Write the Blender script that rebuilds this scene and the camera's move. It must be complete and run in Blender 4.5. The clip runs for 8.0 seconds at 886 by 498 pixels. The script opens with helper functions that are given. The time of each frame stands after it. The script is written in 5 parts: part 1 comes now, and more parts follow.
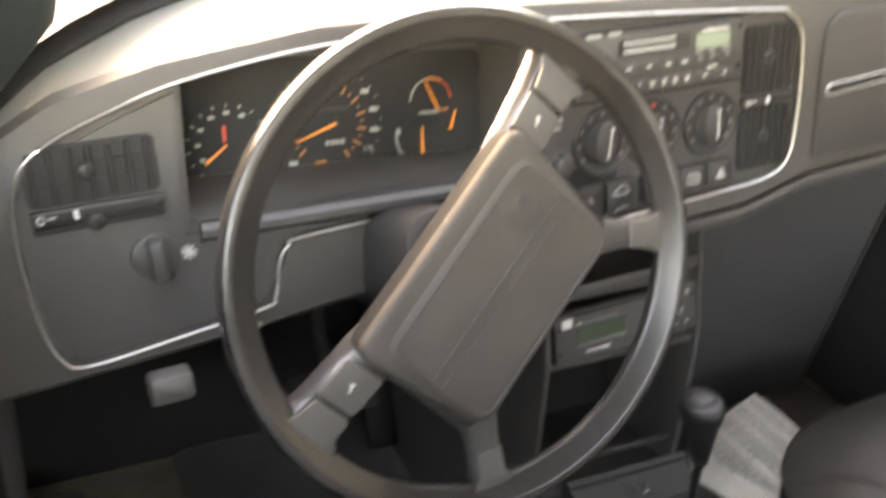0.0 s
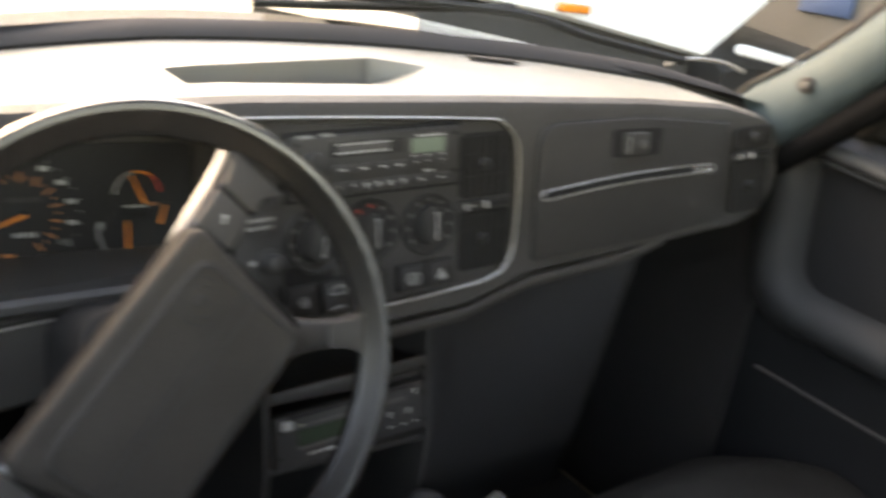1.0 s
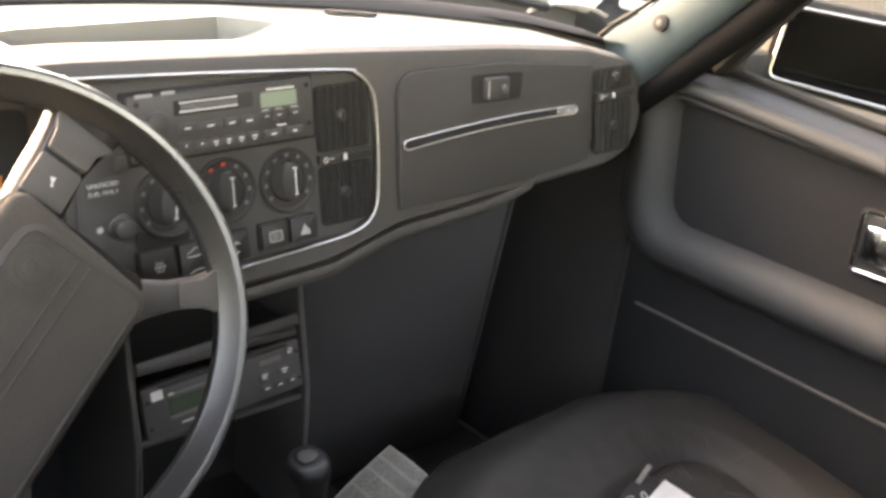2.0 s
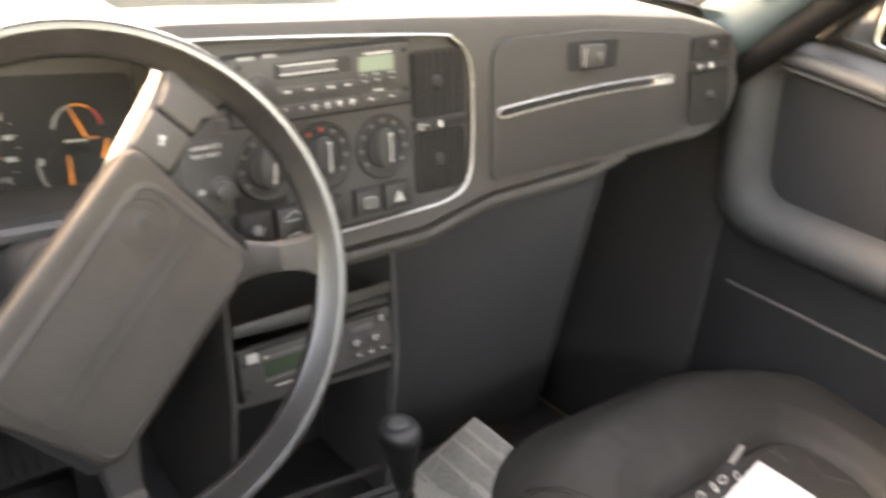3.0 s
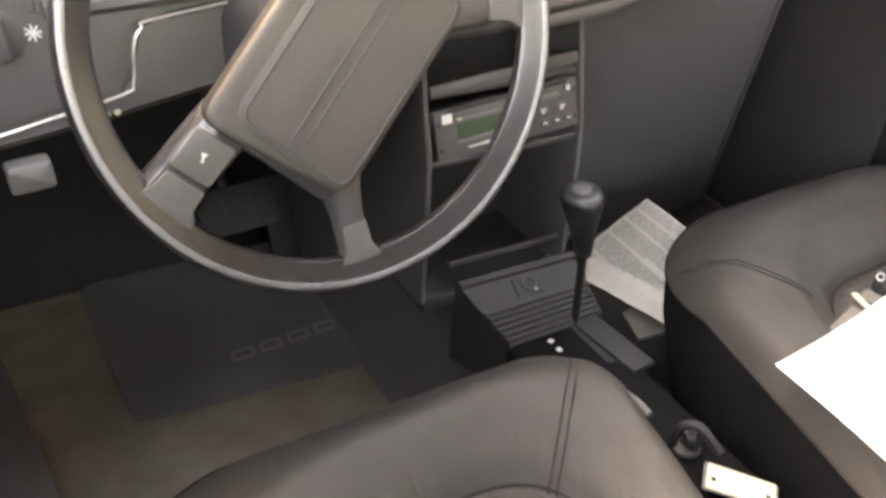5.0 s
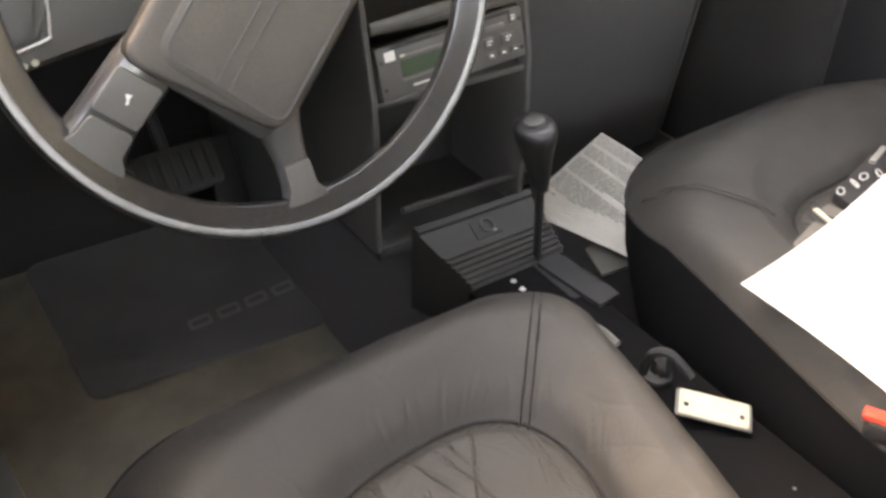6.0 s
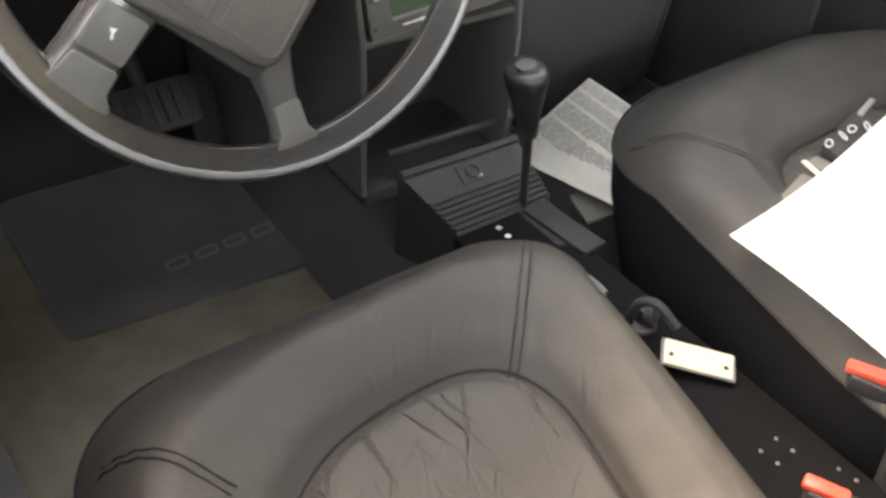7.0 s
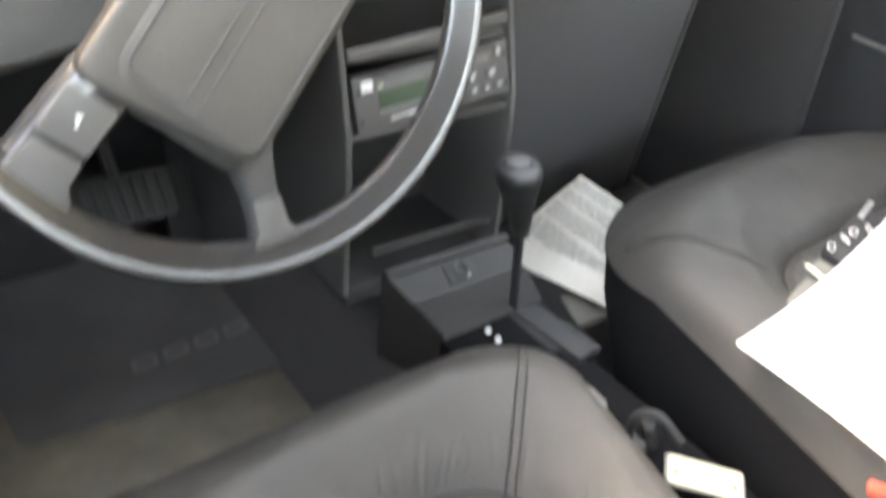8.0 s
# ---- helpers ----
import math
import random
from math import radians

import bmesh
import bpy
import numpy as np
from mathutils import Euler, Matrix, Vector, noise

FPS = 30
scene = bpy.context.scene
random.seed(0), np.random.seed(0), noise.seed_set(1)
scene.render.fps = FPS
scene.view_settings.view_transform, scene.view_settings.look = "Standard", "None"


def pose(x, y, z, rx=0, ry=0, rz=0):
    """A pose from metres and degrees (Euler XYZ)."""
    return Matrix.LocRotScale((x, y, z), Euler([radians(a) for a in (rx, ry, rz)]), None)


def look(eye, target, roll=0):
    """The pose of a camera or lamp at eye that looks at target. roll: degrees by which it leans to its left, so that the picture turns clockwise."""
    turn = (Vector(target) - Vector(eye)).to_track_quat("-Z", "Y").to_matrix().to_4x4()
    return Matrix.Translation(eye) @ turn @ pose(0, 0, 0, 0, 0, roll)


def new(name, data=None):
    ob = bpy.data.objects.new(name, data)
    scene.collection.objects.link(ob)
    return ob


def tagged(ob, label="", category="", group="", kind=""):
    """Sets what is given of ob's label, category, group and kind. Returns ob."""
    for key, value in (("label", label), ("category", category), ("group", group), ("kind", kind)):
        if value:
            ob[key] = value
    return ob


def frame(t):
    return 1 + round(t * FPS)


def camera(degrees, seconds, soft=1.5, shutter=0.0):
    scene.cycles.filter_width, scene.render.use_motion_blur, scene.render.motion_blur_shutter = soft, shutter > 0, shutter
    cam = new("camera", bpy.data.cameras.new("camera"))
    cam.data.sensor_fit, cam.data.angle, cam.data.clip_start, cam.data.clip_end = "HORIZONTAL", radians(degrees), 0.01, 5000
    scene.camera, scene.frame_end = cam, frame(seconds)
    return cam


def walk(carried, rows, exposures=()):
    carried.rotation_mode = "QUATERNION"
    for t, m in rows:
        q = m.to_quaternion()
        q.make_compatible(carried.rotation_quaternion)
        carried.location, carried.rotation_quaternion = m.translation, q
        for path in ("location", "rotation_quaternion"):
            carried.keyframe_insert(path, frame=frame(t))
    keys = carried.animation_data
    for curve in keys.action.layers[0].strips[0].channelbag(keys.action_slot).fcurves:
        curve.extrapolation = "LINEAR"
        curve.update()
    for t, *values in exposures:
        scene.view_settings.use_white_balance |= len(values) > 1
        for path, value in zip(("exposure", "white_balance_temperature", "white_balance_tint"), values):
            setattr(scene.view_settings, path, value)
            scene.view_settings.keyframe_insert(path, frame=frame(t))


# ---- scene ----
cam = camera(52.3, 8.0, 3.0, 0.8)
PATH = [
    (0, (-0.3, -0.524, 0.927), (0.518, 1.07, 0.037), 4.1),
    (0.3, (-0.286, -0.533, 0.935), (0.597, 1.079, 0.147), 7.1),
    (0.5, (-0.272, -0.526, 0.92), (0.698, 1.075, 0.218), 7.5),
    (1, (-0.209, -0.563, 0.939), (0.972, 0.911, 0.279), 9.2),
    (1.5, (-0.18, -0.593, 0.935), (1.135, 0.757, 0.265), 8.3),
    (1.7, (-0.17, -0.601, 0.933), (1.164, 0.724, 0.253), 7.4),
    (2.8, (-0.173, -0.585, 0.903), (1.062, 0.798, 0.155), 5.8),
    (3, (-0.185, -0.58, 0.906), (1.013, 0.835, 0.157), 6.3),
    (3.5, (-0.2, -0.569, 0.91), (0.924, 0.914, 0.177), 6.5),
    (4, (-0.202, -0.568, 0.913), (0.858, 0.939, 0.135), 6.5),
    (4.2, (-0.204, -0.571, 0.91), (0.81, 0.939, 0.078), 6.1),
    (4.4, (-0.21, -0.572, 0.905), (0.762, 0.935, 0.02), 5.6),
    (4.5, (-0.211, -0.581, 0.9), (0.73, 0.933, -0.007), 5.2),
    (4.7, (-0.248, -0.563, 0.863), (0.683, 0.884, -0.157), 5.0),
    (5, (-0.255, -0.597, 0.864), (0.613, 0.814, -0.256), 4.1),
    (5.2, (-0.255, -0.587, 0.85), (0.645, 0.792, -0.285), 4.1),
    (6.5, (-0.235, -0.598, 0.822), (0.672, 0.712, -0.388), 1.6),
    (7, (-0.249, -0.574, 0.819), (0.685, 0.655, -0.453), 4.3),
    (7.3, (-0.241, -0.581, 0.816), (0.72, 0.637, -0.447), 4.0),
    (7.5, (-0.239, -0.573, 0.811), (0.736, 0.624, -0.461), 3.9),
    (7.7, (-0.241, -0.55, 0.804), (0.755, 0.634, -0.463), 4.7),
    (7.9, (-0.234, -0.534, 0.793), (0.786, 0.741, -0.361), 6.5),
    (8, (-0.228, -0.528, 0.793), (0.808, 0.778, -0.312), 5.7),
]
EXPOSURES = [(0, 5.35, 13000, 23), (0.5, 4.26, 12300, 21), (1.0, 3.64, 10600, 19), (1.5, 4.22, 10900, 21), (2.0, 4.55, 11500, 23), (3.0, 5.25, 12800, 24), (3.5, 5.1, 13000, 24), (4.0, 4.7, 13800, 25), (4.5, 5.5, 14400, 25), (5.0, 5.9, 14300, 25), (6.5, 5.65, 13200, 21), (7.0, 5.73, 13200, 20), (7.5, 5.78, 12800, 20), (8, 6.4, 11600, 17)]
walk(cam, [(t, look(eye, target, roll)) for t, eye, target, roll in PATH], EXPOSURES)

# ---------------------------------------------------------------- light
world = bpy.data.worlds.new("sky")
scene.world = world
world.use_nodes = True
wn = world.node_tree.nodes
sky = wn.new("ShaderNodeTexSky")
sky.sky_type = "NISHITA"
sky.sun_disc = False
sky.sun_elevation, sky.sun_rotation = radians(34), radians(-14)
sky.dust_density = 1.6
wn["Background"].inputs["Strength"].default_value = 0.15
world.node_tree.links.new(sky.outputs[0], wn["Background"].inputs["Color"])
sun = new("sun", bpy.data.lights.new("sun", "SUN"))
sun.data.energy, sun.data.angle, sun.data.color = 0.35, radians(50), (0.9, 0.96, 1.0)
sun.matrix_world = look((-1.5, 6, 4.2), (0, 0, 0))


# ---------------------------------------------------------------- materials
def material(name, colour, rough=0.6, metal=0.0, grain=0.0, scale=400.0, spread=0.15, big=6.0, spec=0.5, kind="noise", sheen=0.0, coat=0.0):
    """Colour with two scales of variation and a fine relief of that depth (metres) and frequency (per metre)."""
    m = bpy.data.materials.new(name)
    m.use_nodes = True
    n, l = m.node_tree.nodes, m.node_tree.links
    b = n["Principled BSDF"]
    b.inputs["Roughness"].default_value, b.inputs["Metallic"].default_value = rough, metal
    b.inputs["Specular IOR Level"].default_value = spec
    b.inputs["Sheen Weight"].default_value = sheen
    b.inputs["Coat Weight"].default_value = coat
    at = n.new("ShaderNodeTexCoord")
    large, fine = n.new("ShaderNodeTexNoise"), n.new("ShaderNodeTexNoise")
    large.inputs["Scale"].default_value, large.inputs["Detail"].default_value = big, 6
    fine.inputs["Scale"].default_value, fine.inputs["Detail"].default_value = scale, 3
    for tex in (large, fine):
        l.new(at.outputs["Object"], tex.inputs["Vector"])
    both = n.new("ShaderNodeMath")
    both.operation = "ADD"
    half = n.new("ShaderNodeMath")
    half.operation = "MULTIPLY"
    half.inputs[1].default_value = 0.5
    l.new(large.outputs["Fac"], both.inputs[0])
    l.new(fine.outputs["Fac"], half.inputs[0])
    l.new(half.outputs[0], both.inputs[1])
    ramp = n.new("ShaderNodeValToRGB")
    ramp.color_ramp.elements[0].position, ramp.color_ramp.elements[1].position = 0.5, 1.0
    for e, f in zip(ramp.color_ramp.elements, (1 - spread, 1 + spread)):
        e.color = (*[min(c * f, 1) for c in colour], 1)
    l.new(both.outputs[0], ramp.inputs["Fac"])
    l.new(ramp.outputs["Color"], b.inputs["Base Color"])
    vary = n.new("ShaderNodeMapRange")
    vary.inputs["From Min"].default_value, vary.inputs["From Max"].default_value = 0.3, 0.7
    vary.inputs["To Min"].default_value, vary.inputs["To Max"].default_value = max(rough - 0.07, 0.02), min(rough + 0.07, 1)
    l.new(large.outputs["Fac"], vary.inputs["Value"])
    l.new(vary.outputs[0], b.inputs["Roughness"])
    if grain:
        bump = n.new("ShaderNodeBump")
        bump.inputs["Strength"].default_value, bump.inputs["Distance"].default_value = 1.0, grain
        src = fine.outputs["Fac"]
        if kind == "leather":
            v = n.new("ShaderNodeTexVoronoi")
            v.feature = "DISTANCE_TO_EDGE"
            v.inputs["Scale"].default_value = scale
            l.new(at.outputs["Object"], v.inputs["Vector"])
            src = v.outputs["Distance"]
        l.new(src, bump.inputs["Height"])
        l.new(bump.outputs[0], b.inputs["Normal"])
    return m


def clear(name, tint=(1, 1, 1), rough=0.0):
    m = bpy.data.materials.new(name)
    m.use_nodes = True
    n, l = m.node_tree.nodes, m.node_tree.links
    n.remove(n["Principled BSDF"])
    see, shine, mix = n.new("ShaderNodeBsdfTransparent"), n.new("ShaderNodeBsdfGlossy"), n.new("ShaderNodeMixShader")
    see.inputs["Color"].default_value = (*tint, 1)
    shine.inputs["Roughness"].default_value = rough
    mix.inputs[0].default_value = 0.035
    l.new(see.outputs[0], mix.inputs[1])
    l.new(shine.outputs[0], mix.inputs[2])
    l.new(mix.outputs[0], n["Material Output"].inputs["Surface"])
    return m


KNOB = material("knob plastic", (0.026, 0.0245, 0.023), 0.5, grain=0.0001, scale=1500, spec=0.4)
TRAY = material("tray plastic", (0.028, 0.026, 0.024), 0.6, grain=0.0002, scale=900, spec=0.25)
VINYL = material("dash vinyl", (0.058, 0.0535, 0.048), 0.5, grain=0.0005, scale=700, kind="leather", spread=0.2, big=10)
# paler than the dash face: windshield glare on the top is put into this colour
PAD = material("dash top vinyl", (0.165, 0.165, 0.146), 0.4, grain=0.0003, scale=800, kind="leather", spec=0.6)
PLASTIC = material("black plastic", (0.05, 0.048, 0.046), 0.45, grain=0.0001, scale=1500)
GREY_PLASTIC = material("grey plastic", (0.1, 0.095, 0.088), 0.5, grain=0.0001, scale=1500)
DARK = material("matt black plastic", (0.024, 0.0235, 0.023), 0.65, grain=0.0001, scale=1200, spec=0.22)
DEEP = material("deep black plastic", (0.0055, 0.0055, 0.0058), 0.9, grain=0.0002, scale=1200, spec=0.07)
GLOVE = material("glovebox vinyl", (0.037, 0.034, 0.031), 0.58, grain=0.0005, scale=700, kind="leather", spread=0.2, big=12)
SILVER = material("satin silver trim", (0.7, 0.68, 0.63), 0.38, 0.9, spread=0.08)
CHROME = material("chrome", (0.8, 0.8, 0.8), 0.12, 1.0, spread=0.05)
RIM = material("wheel rim rubber", (0.021, 0.0202, 0.0195), 0.22, grain=0.00003, scale=1500, spec=0.7, spread=0.1)
HANDLE = material("black handle plastic", (0.014, 0.014, 0.014), 0.42, grain=0.0001, scale=1100)
HUB = material("wheel pad vinyl", (0.054, 0.048, 0.0418), 0.7, grain=0.0005, scale=620, kind="leather", spread=0.22, big=16, spec=0.22)
HUB_SIDE = material("wheel hub plastic", (0.02, 0.019, 0.018), 0.8, grain=0.0002, scale=900, spec=0.12)
GLOSS = material("glossy wheel plastic", (0.03, 0.029, 0.028), 0.22, grain=0.00005, scale=1100, spec=0.7)
SPOKE = material("grey spoke plastic", (0.08, 0.0745, 0.068), 0.6, grain=0.0003, scale=900, spec=0.35)
GROOVE = material("groove", (0.03, 0.028, 0.026), 0.7)
LEATHER = material("grey leather", (0.0305, 0.0281, 0.0248), 0.6, grain=0.0003, scale=650, kind="leather", spread=0.14, big=9, spec=0.26)
CREASED = material("creased leather", (0.0305, 0.0281, 0.0248), 0.6, grain=0.0003, scale=650, kind="leather", spread=0.14, big=9, spec=0.26)


def add_creases(m, depth):
    """Long thin wrinkles in two directions, in patches, over the fine grain."""
    n, l = m.node_tree.nodes, m.node_tree.links
    at = n.new("ShaderNodeTexCoord")
    last = None
    for turn, scale, width in ((-30, 9, 0.05), (22, 12, 0.045), (62, 10, 0.04), (95, 14, 0.04)):
        aim, tex, line = n.new("ShaderNodeMapping"), n.new("ShaderNodeTexWave"), n.new("ShaderNodeMapRange")
        aim.inputs["Rotation"].default_value = (0, 0, radians(turn))
        aim.inputs["Location"].default_value = (turn * 0.013, 0, 0)
        tex.inputs["Scale"].default_value, tex.inputs["Distortion"].default_value = scale, 5.0
        tex.inputs["Detail"].default_value, tex.inputs["Detail Scale"].default_value = 3.0, 0.9
        l.new(at.outputs["Object"], aim.inputs["Vector"])
        l.new(aim.outputs[0], tex.inputs["Vector"])
        line.interpolation_type = "SMOOTHSTEP"
        line.inputs["From Max"].default_value = width
        l.new(tex.outputs["Fac"], line.inputs["Value"])
        patch, keep = n.new("ShaderNodeTexNoise"), n.new("ShaderNodeMapRange")
        patch.inputs["Scale"].default_value = scale * 1.6
        keep.inputs["From Min"].default_value, keep.inputs["From Max"].default_value = 0.36, 0.56
        l.new(at.outputs["Object"], patch.inputs["Vector"])
        l.new(patch.outputs["Fac"], keep.inputs["Value"])
        both = n.new("ShaderNodeMath")
        both.operation = "MAXIMUM"
        l.new(line.outputs[0], both.inputs[0])
        l.new(keep.outputs[0], both.inputs[1])
        if last is not None:
            lower = n.new("ShaderNodeMath")
            lower.operation = "MINIMUM"
            l.new(last, lower.inputs[0])
            l.new(both.outputs[0], lower.inputs[1])
            last = lower.outputs[0]
        else:
            last = both.outputs[0]
    bump = n.new("ShaderNodeBump")
    bump.inputs["Distance"].default_value = depth
    l.new(last, bump.inputs["Height"])
    b = n["Principled BSDF"]
    l.new(b.inputs["Normal"].links[0].from_socket, bump.inputs["Normal"])
    l.new(bump.outputs[0], b.inputs["Normal"])


add_creases(CREASED, 0.0004)
add_creases(LEATHER, 0.00014)
PIPING = material("leather piping", (0.016, 0.015, 0.0145), 0.75, grain=0.0003, scale=500, spec=0.2)
SEAT_SIDE = material("black seat side cloth", (0.009, 0.009, 0.0095), 0.95, grain=0.0006, scale=1500, spec=0.1)
CARPET = material("brown carpet", (0.265, 0.23, 0.16), 0.95, grain=0.003, scale=900, spread=0.35, big=14, sheen=0.2)
TUNNEL = material("grey carpet", (0.046, 0.04, 0.0385), 0.95, grain=0.002, scale=900, spread=0.3, big=10, sheen=0.2)
MAT = material("black mat", (0.16, 0.155, 0.15), 0.95, grain=0.002, scale=1000, spread=0.3, sheen=0.1)
MAT_GREY = material("grey mat weave", (0.27, 0.264, 0.245), 0.9, grain=0.001, scale=900)
WHITE = material("white print", (0.55, 0.54, 0.51), 0.6, spread=0.05)
CREAM = material("cream card", (0.4, 0.39, 0.285), 0.6, spread=0.04, big=30)
PAPER = material("white paper", (0.85, 0.85, 0.84), 0.7, spread=0.02)
NEWS = material("newsprint", (0.5, 0.47, 0.41), 0.85, spread=0.08, big=40)
INK = material("grey print", (0.3, 0.285, 0.255), 0.85, spread=0.2, big=300)
CARDBOARD = material("cardboard", (0.085, 0.078, 0.066), 0.8, spread=0.1, big=50)
RED = material("red buckle plastic", (0.62, 0.05, 0.03), 0.4, spread=0.06)
ORANGE = material("orange needle", (0.9, 0.26, 0.04), 0.5, spread=0.04)
ORANGE_PRINT = material("orange print", (0.42, 0.15, 0.05), 0.6, spread=0.1)
RED_PRINT = material("red print", (0.55, 0.06, 0.04), 0.6)
DIM_PRINT = material("dim dial print", (0.12, 0.12, 0.115), 0.6)
VENT = material("vent plastic", (0.028, 0.0265, 0.025), 0.6, grain=0.0001, scale=1500, spec=0.15)
GREY_PRINT = material("grey dial print", (0.32, 0.32, 0.3), 0.6)
LCD = material("green liquid crystal", (0.2, 0.25, 0.19), 0.3, spread=0.06)
LCD_DARK = material("dark green window", (0.035, 0.055, 0.035), 0.25)
DOOR_VINYL = material("door vinyl", (0.036, 0.0375, 0.0385), 0.55, grain=0.0004, scale=700, kind="leather", spec=0.3)
DOOR_CLOTH = material("door inset cloth", (0.017, 0.0175, 0.0185), 0.9, grain=0.0008, scale=1300, spread=0.2, spec=0.15)
PILLAR = material("pillar plastic", (0.048, 0.067, 0.072), 0.7, grain=0.0002, scale=900, spec=0.12)
HOUSING = material("dark grey carpet", (0.026, 0.0228, 0.022), 0.95, grain=0.002, scale=900, spread=0.3, big=10, sheen=0.1)
# the grey carpet again, darker: footwell shade put into the colour
TOE = material("shade-darkened footwell carpet", (0.019, 0.0172, 0.017), 0.95, grain=0.002, scale=900, spread=0.3, big=10, sheen=0.1)
HEADLINER = material("headliner cloth", (0.3, 0.28, 0.25), 0.95, grain=0.001, scale=900)
RUBBER = material("window rubber", (0.02, 0.019, 0.018), 0.65, spec=0.25)
PAINT = material("dark car paint", (0.02, 0.021, 0.024), 0.12, spread=0.05, coat=1.0)
VAN_PAINT = material("white van paint", (0.8, 0.8, 0.78), 0.3, spread=0.04, coat=0.5)
BLUE = material("blue door paint", (0.045, 0.08, 0.16), 0.4, spread=0.05)
AMBER = material("amber lens", (0.9, 0.25, 0.03), 0.2)
ASPHALT = material("asphalt", (0.06, 0.058, 0.055), 0.9, grain=0.01, scale=120, spread=0.25, big=0.7)
GLASS = clear("car glass", (0.97, 0.99, 0.97))
# dark base colour stands in for dark surroundings reflected in the glass
MIRROR = material("mirror with dark reflection", (0.1, 0.105, 0.11), 0.02, 1.0, spread=0.0)
BRICK = material("tan building wall", (0.085, 0.081, 0.073), 0.85, grain=0.004, scale=30, spread=0.15, big=2)


# ---------------------------------------------------------------- mesh helpers
def mesh_of(bm, name, mat, smooth=40):
    me = bpy.data.meshes.new(name)
    bmesh.ops.recalc_face_normals(bm, faces=bm.faces[:])
    for f in bm.faces:
        f.smooth = True
    for e in bm.edges:
        if len(e.link_faces) == 2 and e.calc_face_angle(0) > radians(smooth):
            e.smooth = False
    bm.to_mesh(me)
    bm.free()
    me.materials.append(mat)
    return me


def part(name, bm, mat, parent, label="", smooth=40):
    ob = new(name, mesh_of(bm, name, mat, smooth))
    if parent is not None:
        ob.parent = parent
        if parent.type == "EMPTY":
            ob.matrix_parent_inverse = parent.matrix_basis.inverted()
    if label:
        tagged(ob, label)
    return ob


def thing(name, at, label, category, group="", kind=""):
    ob = new(name)
    ob.empty_display_size = 0.02
    ob.matrix_basis = Matrix.Translation(at)
    return tagged(ob, label, category, group, kind)


def solo(name, bm, mat, label, category="", kind="", group="", smooth=40):
    return tagged(new(name, mesh_of(bm, name, mat, smooth)), label, category, group, kind)


def box(size, m=Matrix(), bevel=0.0, segs=2, bm=None):
    bm = bm or bmesh.new()
    made = bmesh.ops.create_cube(bm, size=1.0, matrix=m @ Matrix.Diagonal((*size, 1)))
    if bevel:
        edges = {e for v in made["verts"] for e in v.link_edges}
        bmesh.ops.bevel(bm, geom=list(edges), offset=bevel, segments=segs, profile=0.5, affect="EDGES")
    return bm


def disc(r, depth, m=Matrix(), segs=32, bevel=0.0, r2=None, bm=None):
    """A cylinder or cone along its own z, its base at z = 0."""
    bm = bm or bmesh.new()
    made = bmesh.ops.create_cone(bm, cap_ends=True, segments=segs, radius1=r, radius2=r if r2 is None else r2, depth=depth, matrix=m @ Matrix.Translation((0, 0, depth / 2)))
    if bevel:
        top = m @ Vector((0, 0, depth))
        axis = (m.to_3x3() @ Vector((0, 0, 1))).normalized()
        edges = {e for v in made["verts"] for e in v.link_edges if all(abs((w.co - top) @ axis) < 1e-5 for w in e.verts)}
        bmesh.ops.bevel(bm, geom=list(edges), offset=bevel, segments=2, profile=0.5, affect="EDGES")
    return bm


def loft(rings, closed=True, caps=False, bm=None):
    """Quads between rings of points; closed: each ring is a loop."""
    bm = bm or bmesh.new()
    rows = [[bm.verts.new(p) for p in ring] for ring in rings]
    n = len(rows[0])
    for a, b in zip(rows, rows[1:]):
        for i in range(n if closed else n - 1):
            j = (i + 1) % n
            bm.faces.new((a[i], a[j], b[j], b[i]))
    if caps:
        bm.faces.new(rows[0])
        bm.faces.new(rows[-1])
    return bm


def tube(points, r, sides=8, ring=False, flat=1.0, bm=None):
    """A round bar along points; flat squeezes it along the world's y."""
    pts = [Vector(p) for p in points]
    n = len(pts)
    rings = []
    normal = None
    for i, p in enumerate(pts):
        a, b = (pts[i - 1], pts[(i + 1) % n]) if ring else (pts[max(i - 1, 0)], pts[min(i + 1, n - 1)])
        d = (b - a).normalized()
        if normal is None:
            normal = d.orthogonal().normalized()
        normal = (normal - d * normal.dot(d)).normalized()
        side = d.cross(normal)
        ring_pts = []
        for k in range(sides):
            off = r * (math.cos(2 * math.pi * k / sides) * normal + math.sin(2 * math.pi * k / sides) * side)
            off.y *= flat
            ring_pts.append(p + off)
        rings.append(ring_pts)
    if ring:
        rings.append(rings[0])
        bm = loft(rings, bm=bm)
        bmesh.ops.remove_doubles(bm, verts=bm.verts[:], dist=1e-6)
        return bm
    return loft(rings, caps=True, bm=bm)


def smooth_path(pts, per=8, ring=False):
    """Points along a smooth curve through pts."""
    pts = [Vector(p) for p in pts]
    n = len(pts)
    out = []
    for i in range(n if ring else n - 1):
        if ring:
            p0, p1, p2, p3 = (pts[(i + k) % n] for k in (-1, 0, 1, 2))
        else:
            p0, p1, p2, p3 = pts[max(i - 1, 0)], pts[i], pts[i + 1], pts[min(i + 2, n - 1)]
        for s in range(per):
            t = s / per
            out.append(0.5 * (2 * p1 + (p2 - p0) * t + (2 * p0 - 5 * p1 + 4 * p2 - p3) * t * t + (3 * p1 - p0 - 3 * p2 + p3) * t**3))
    if not ring:
        out.append(pts[-1])
    return out


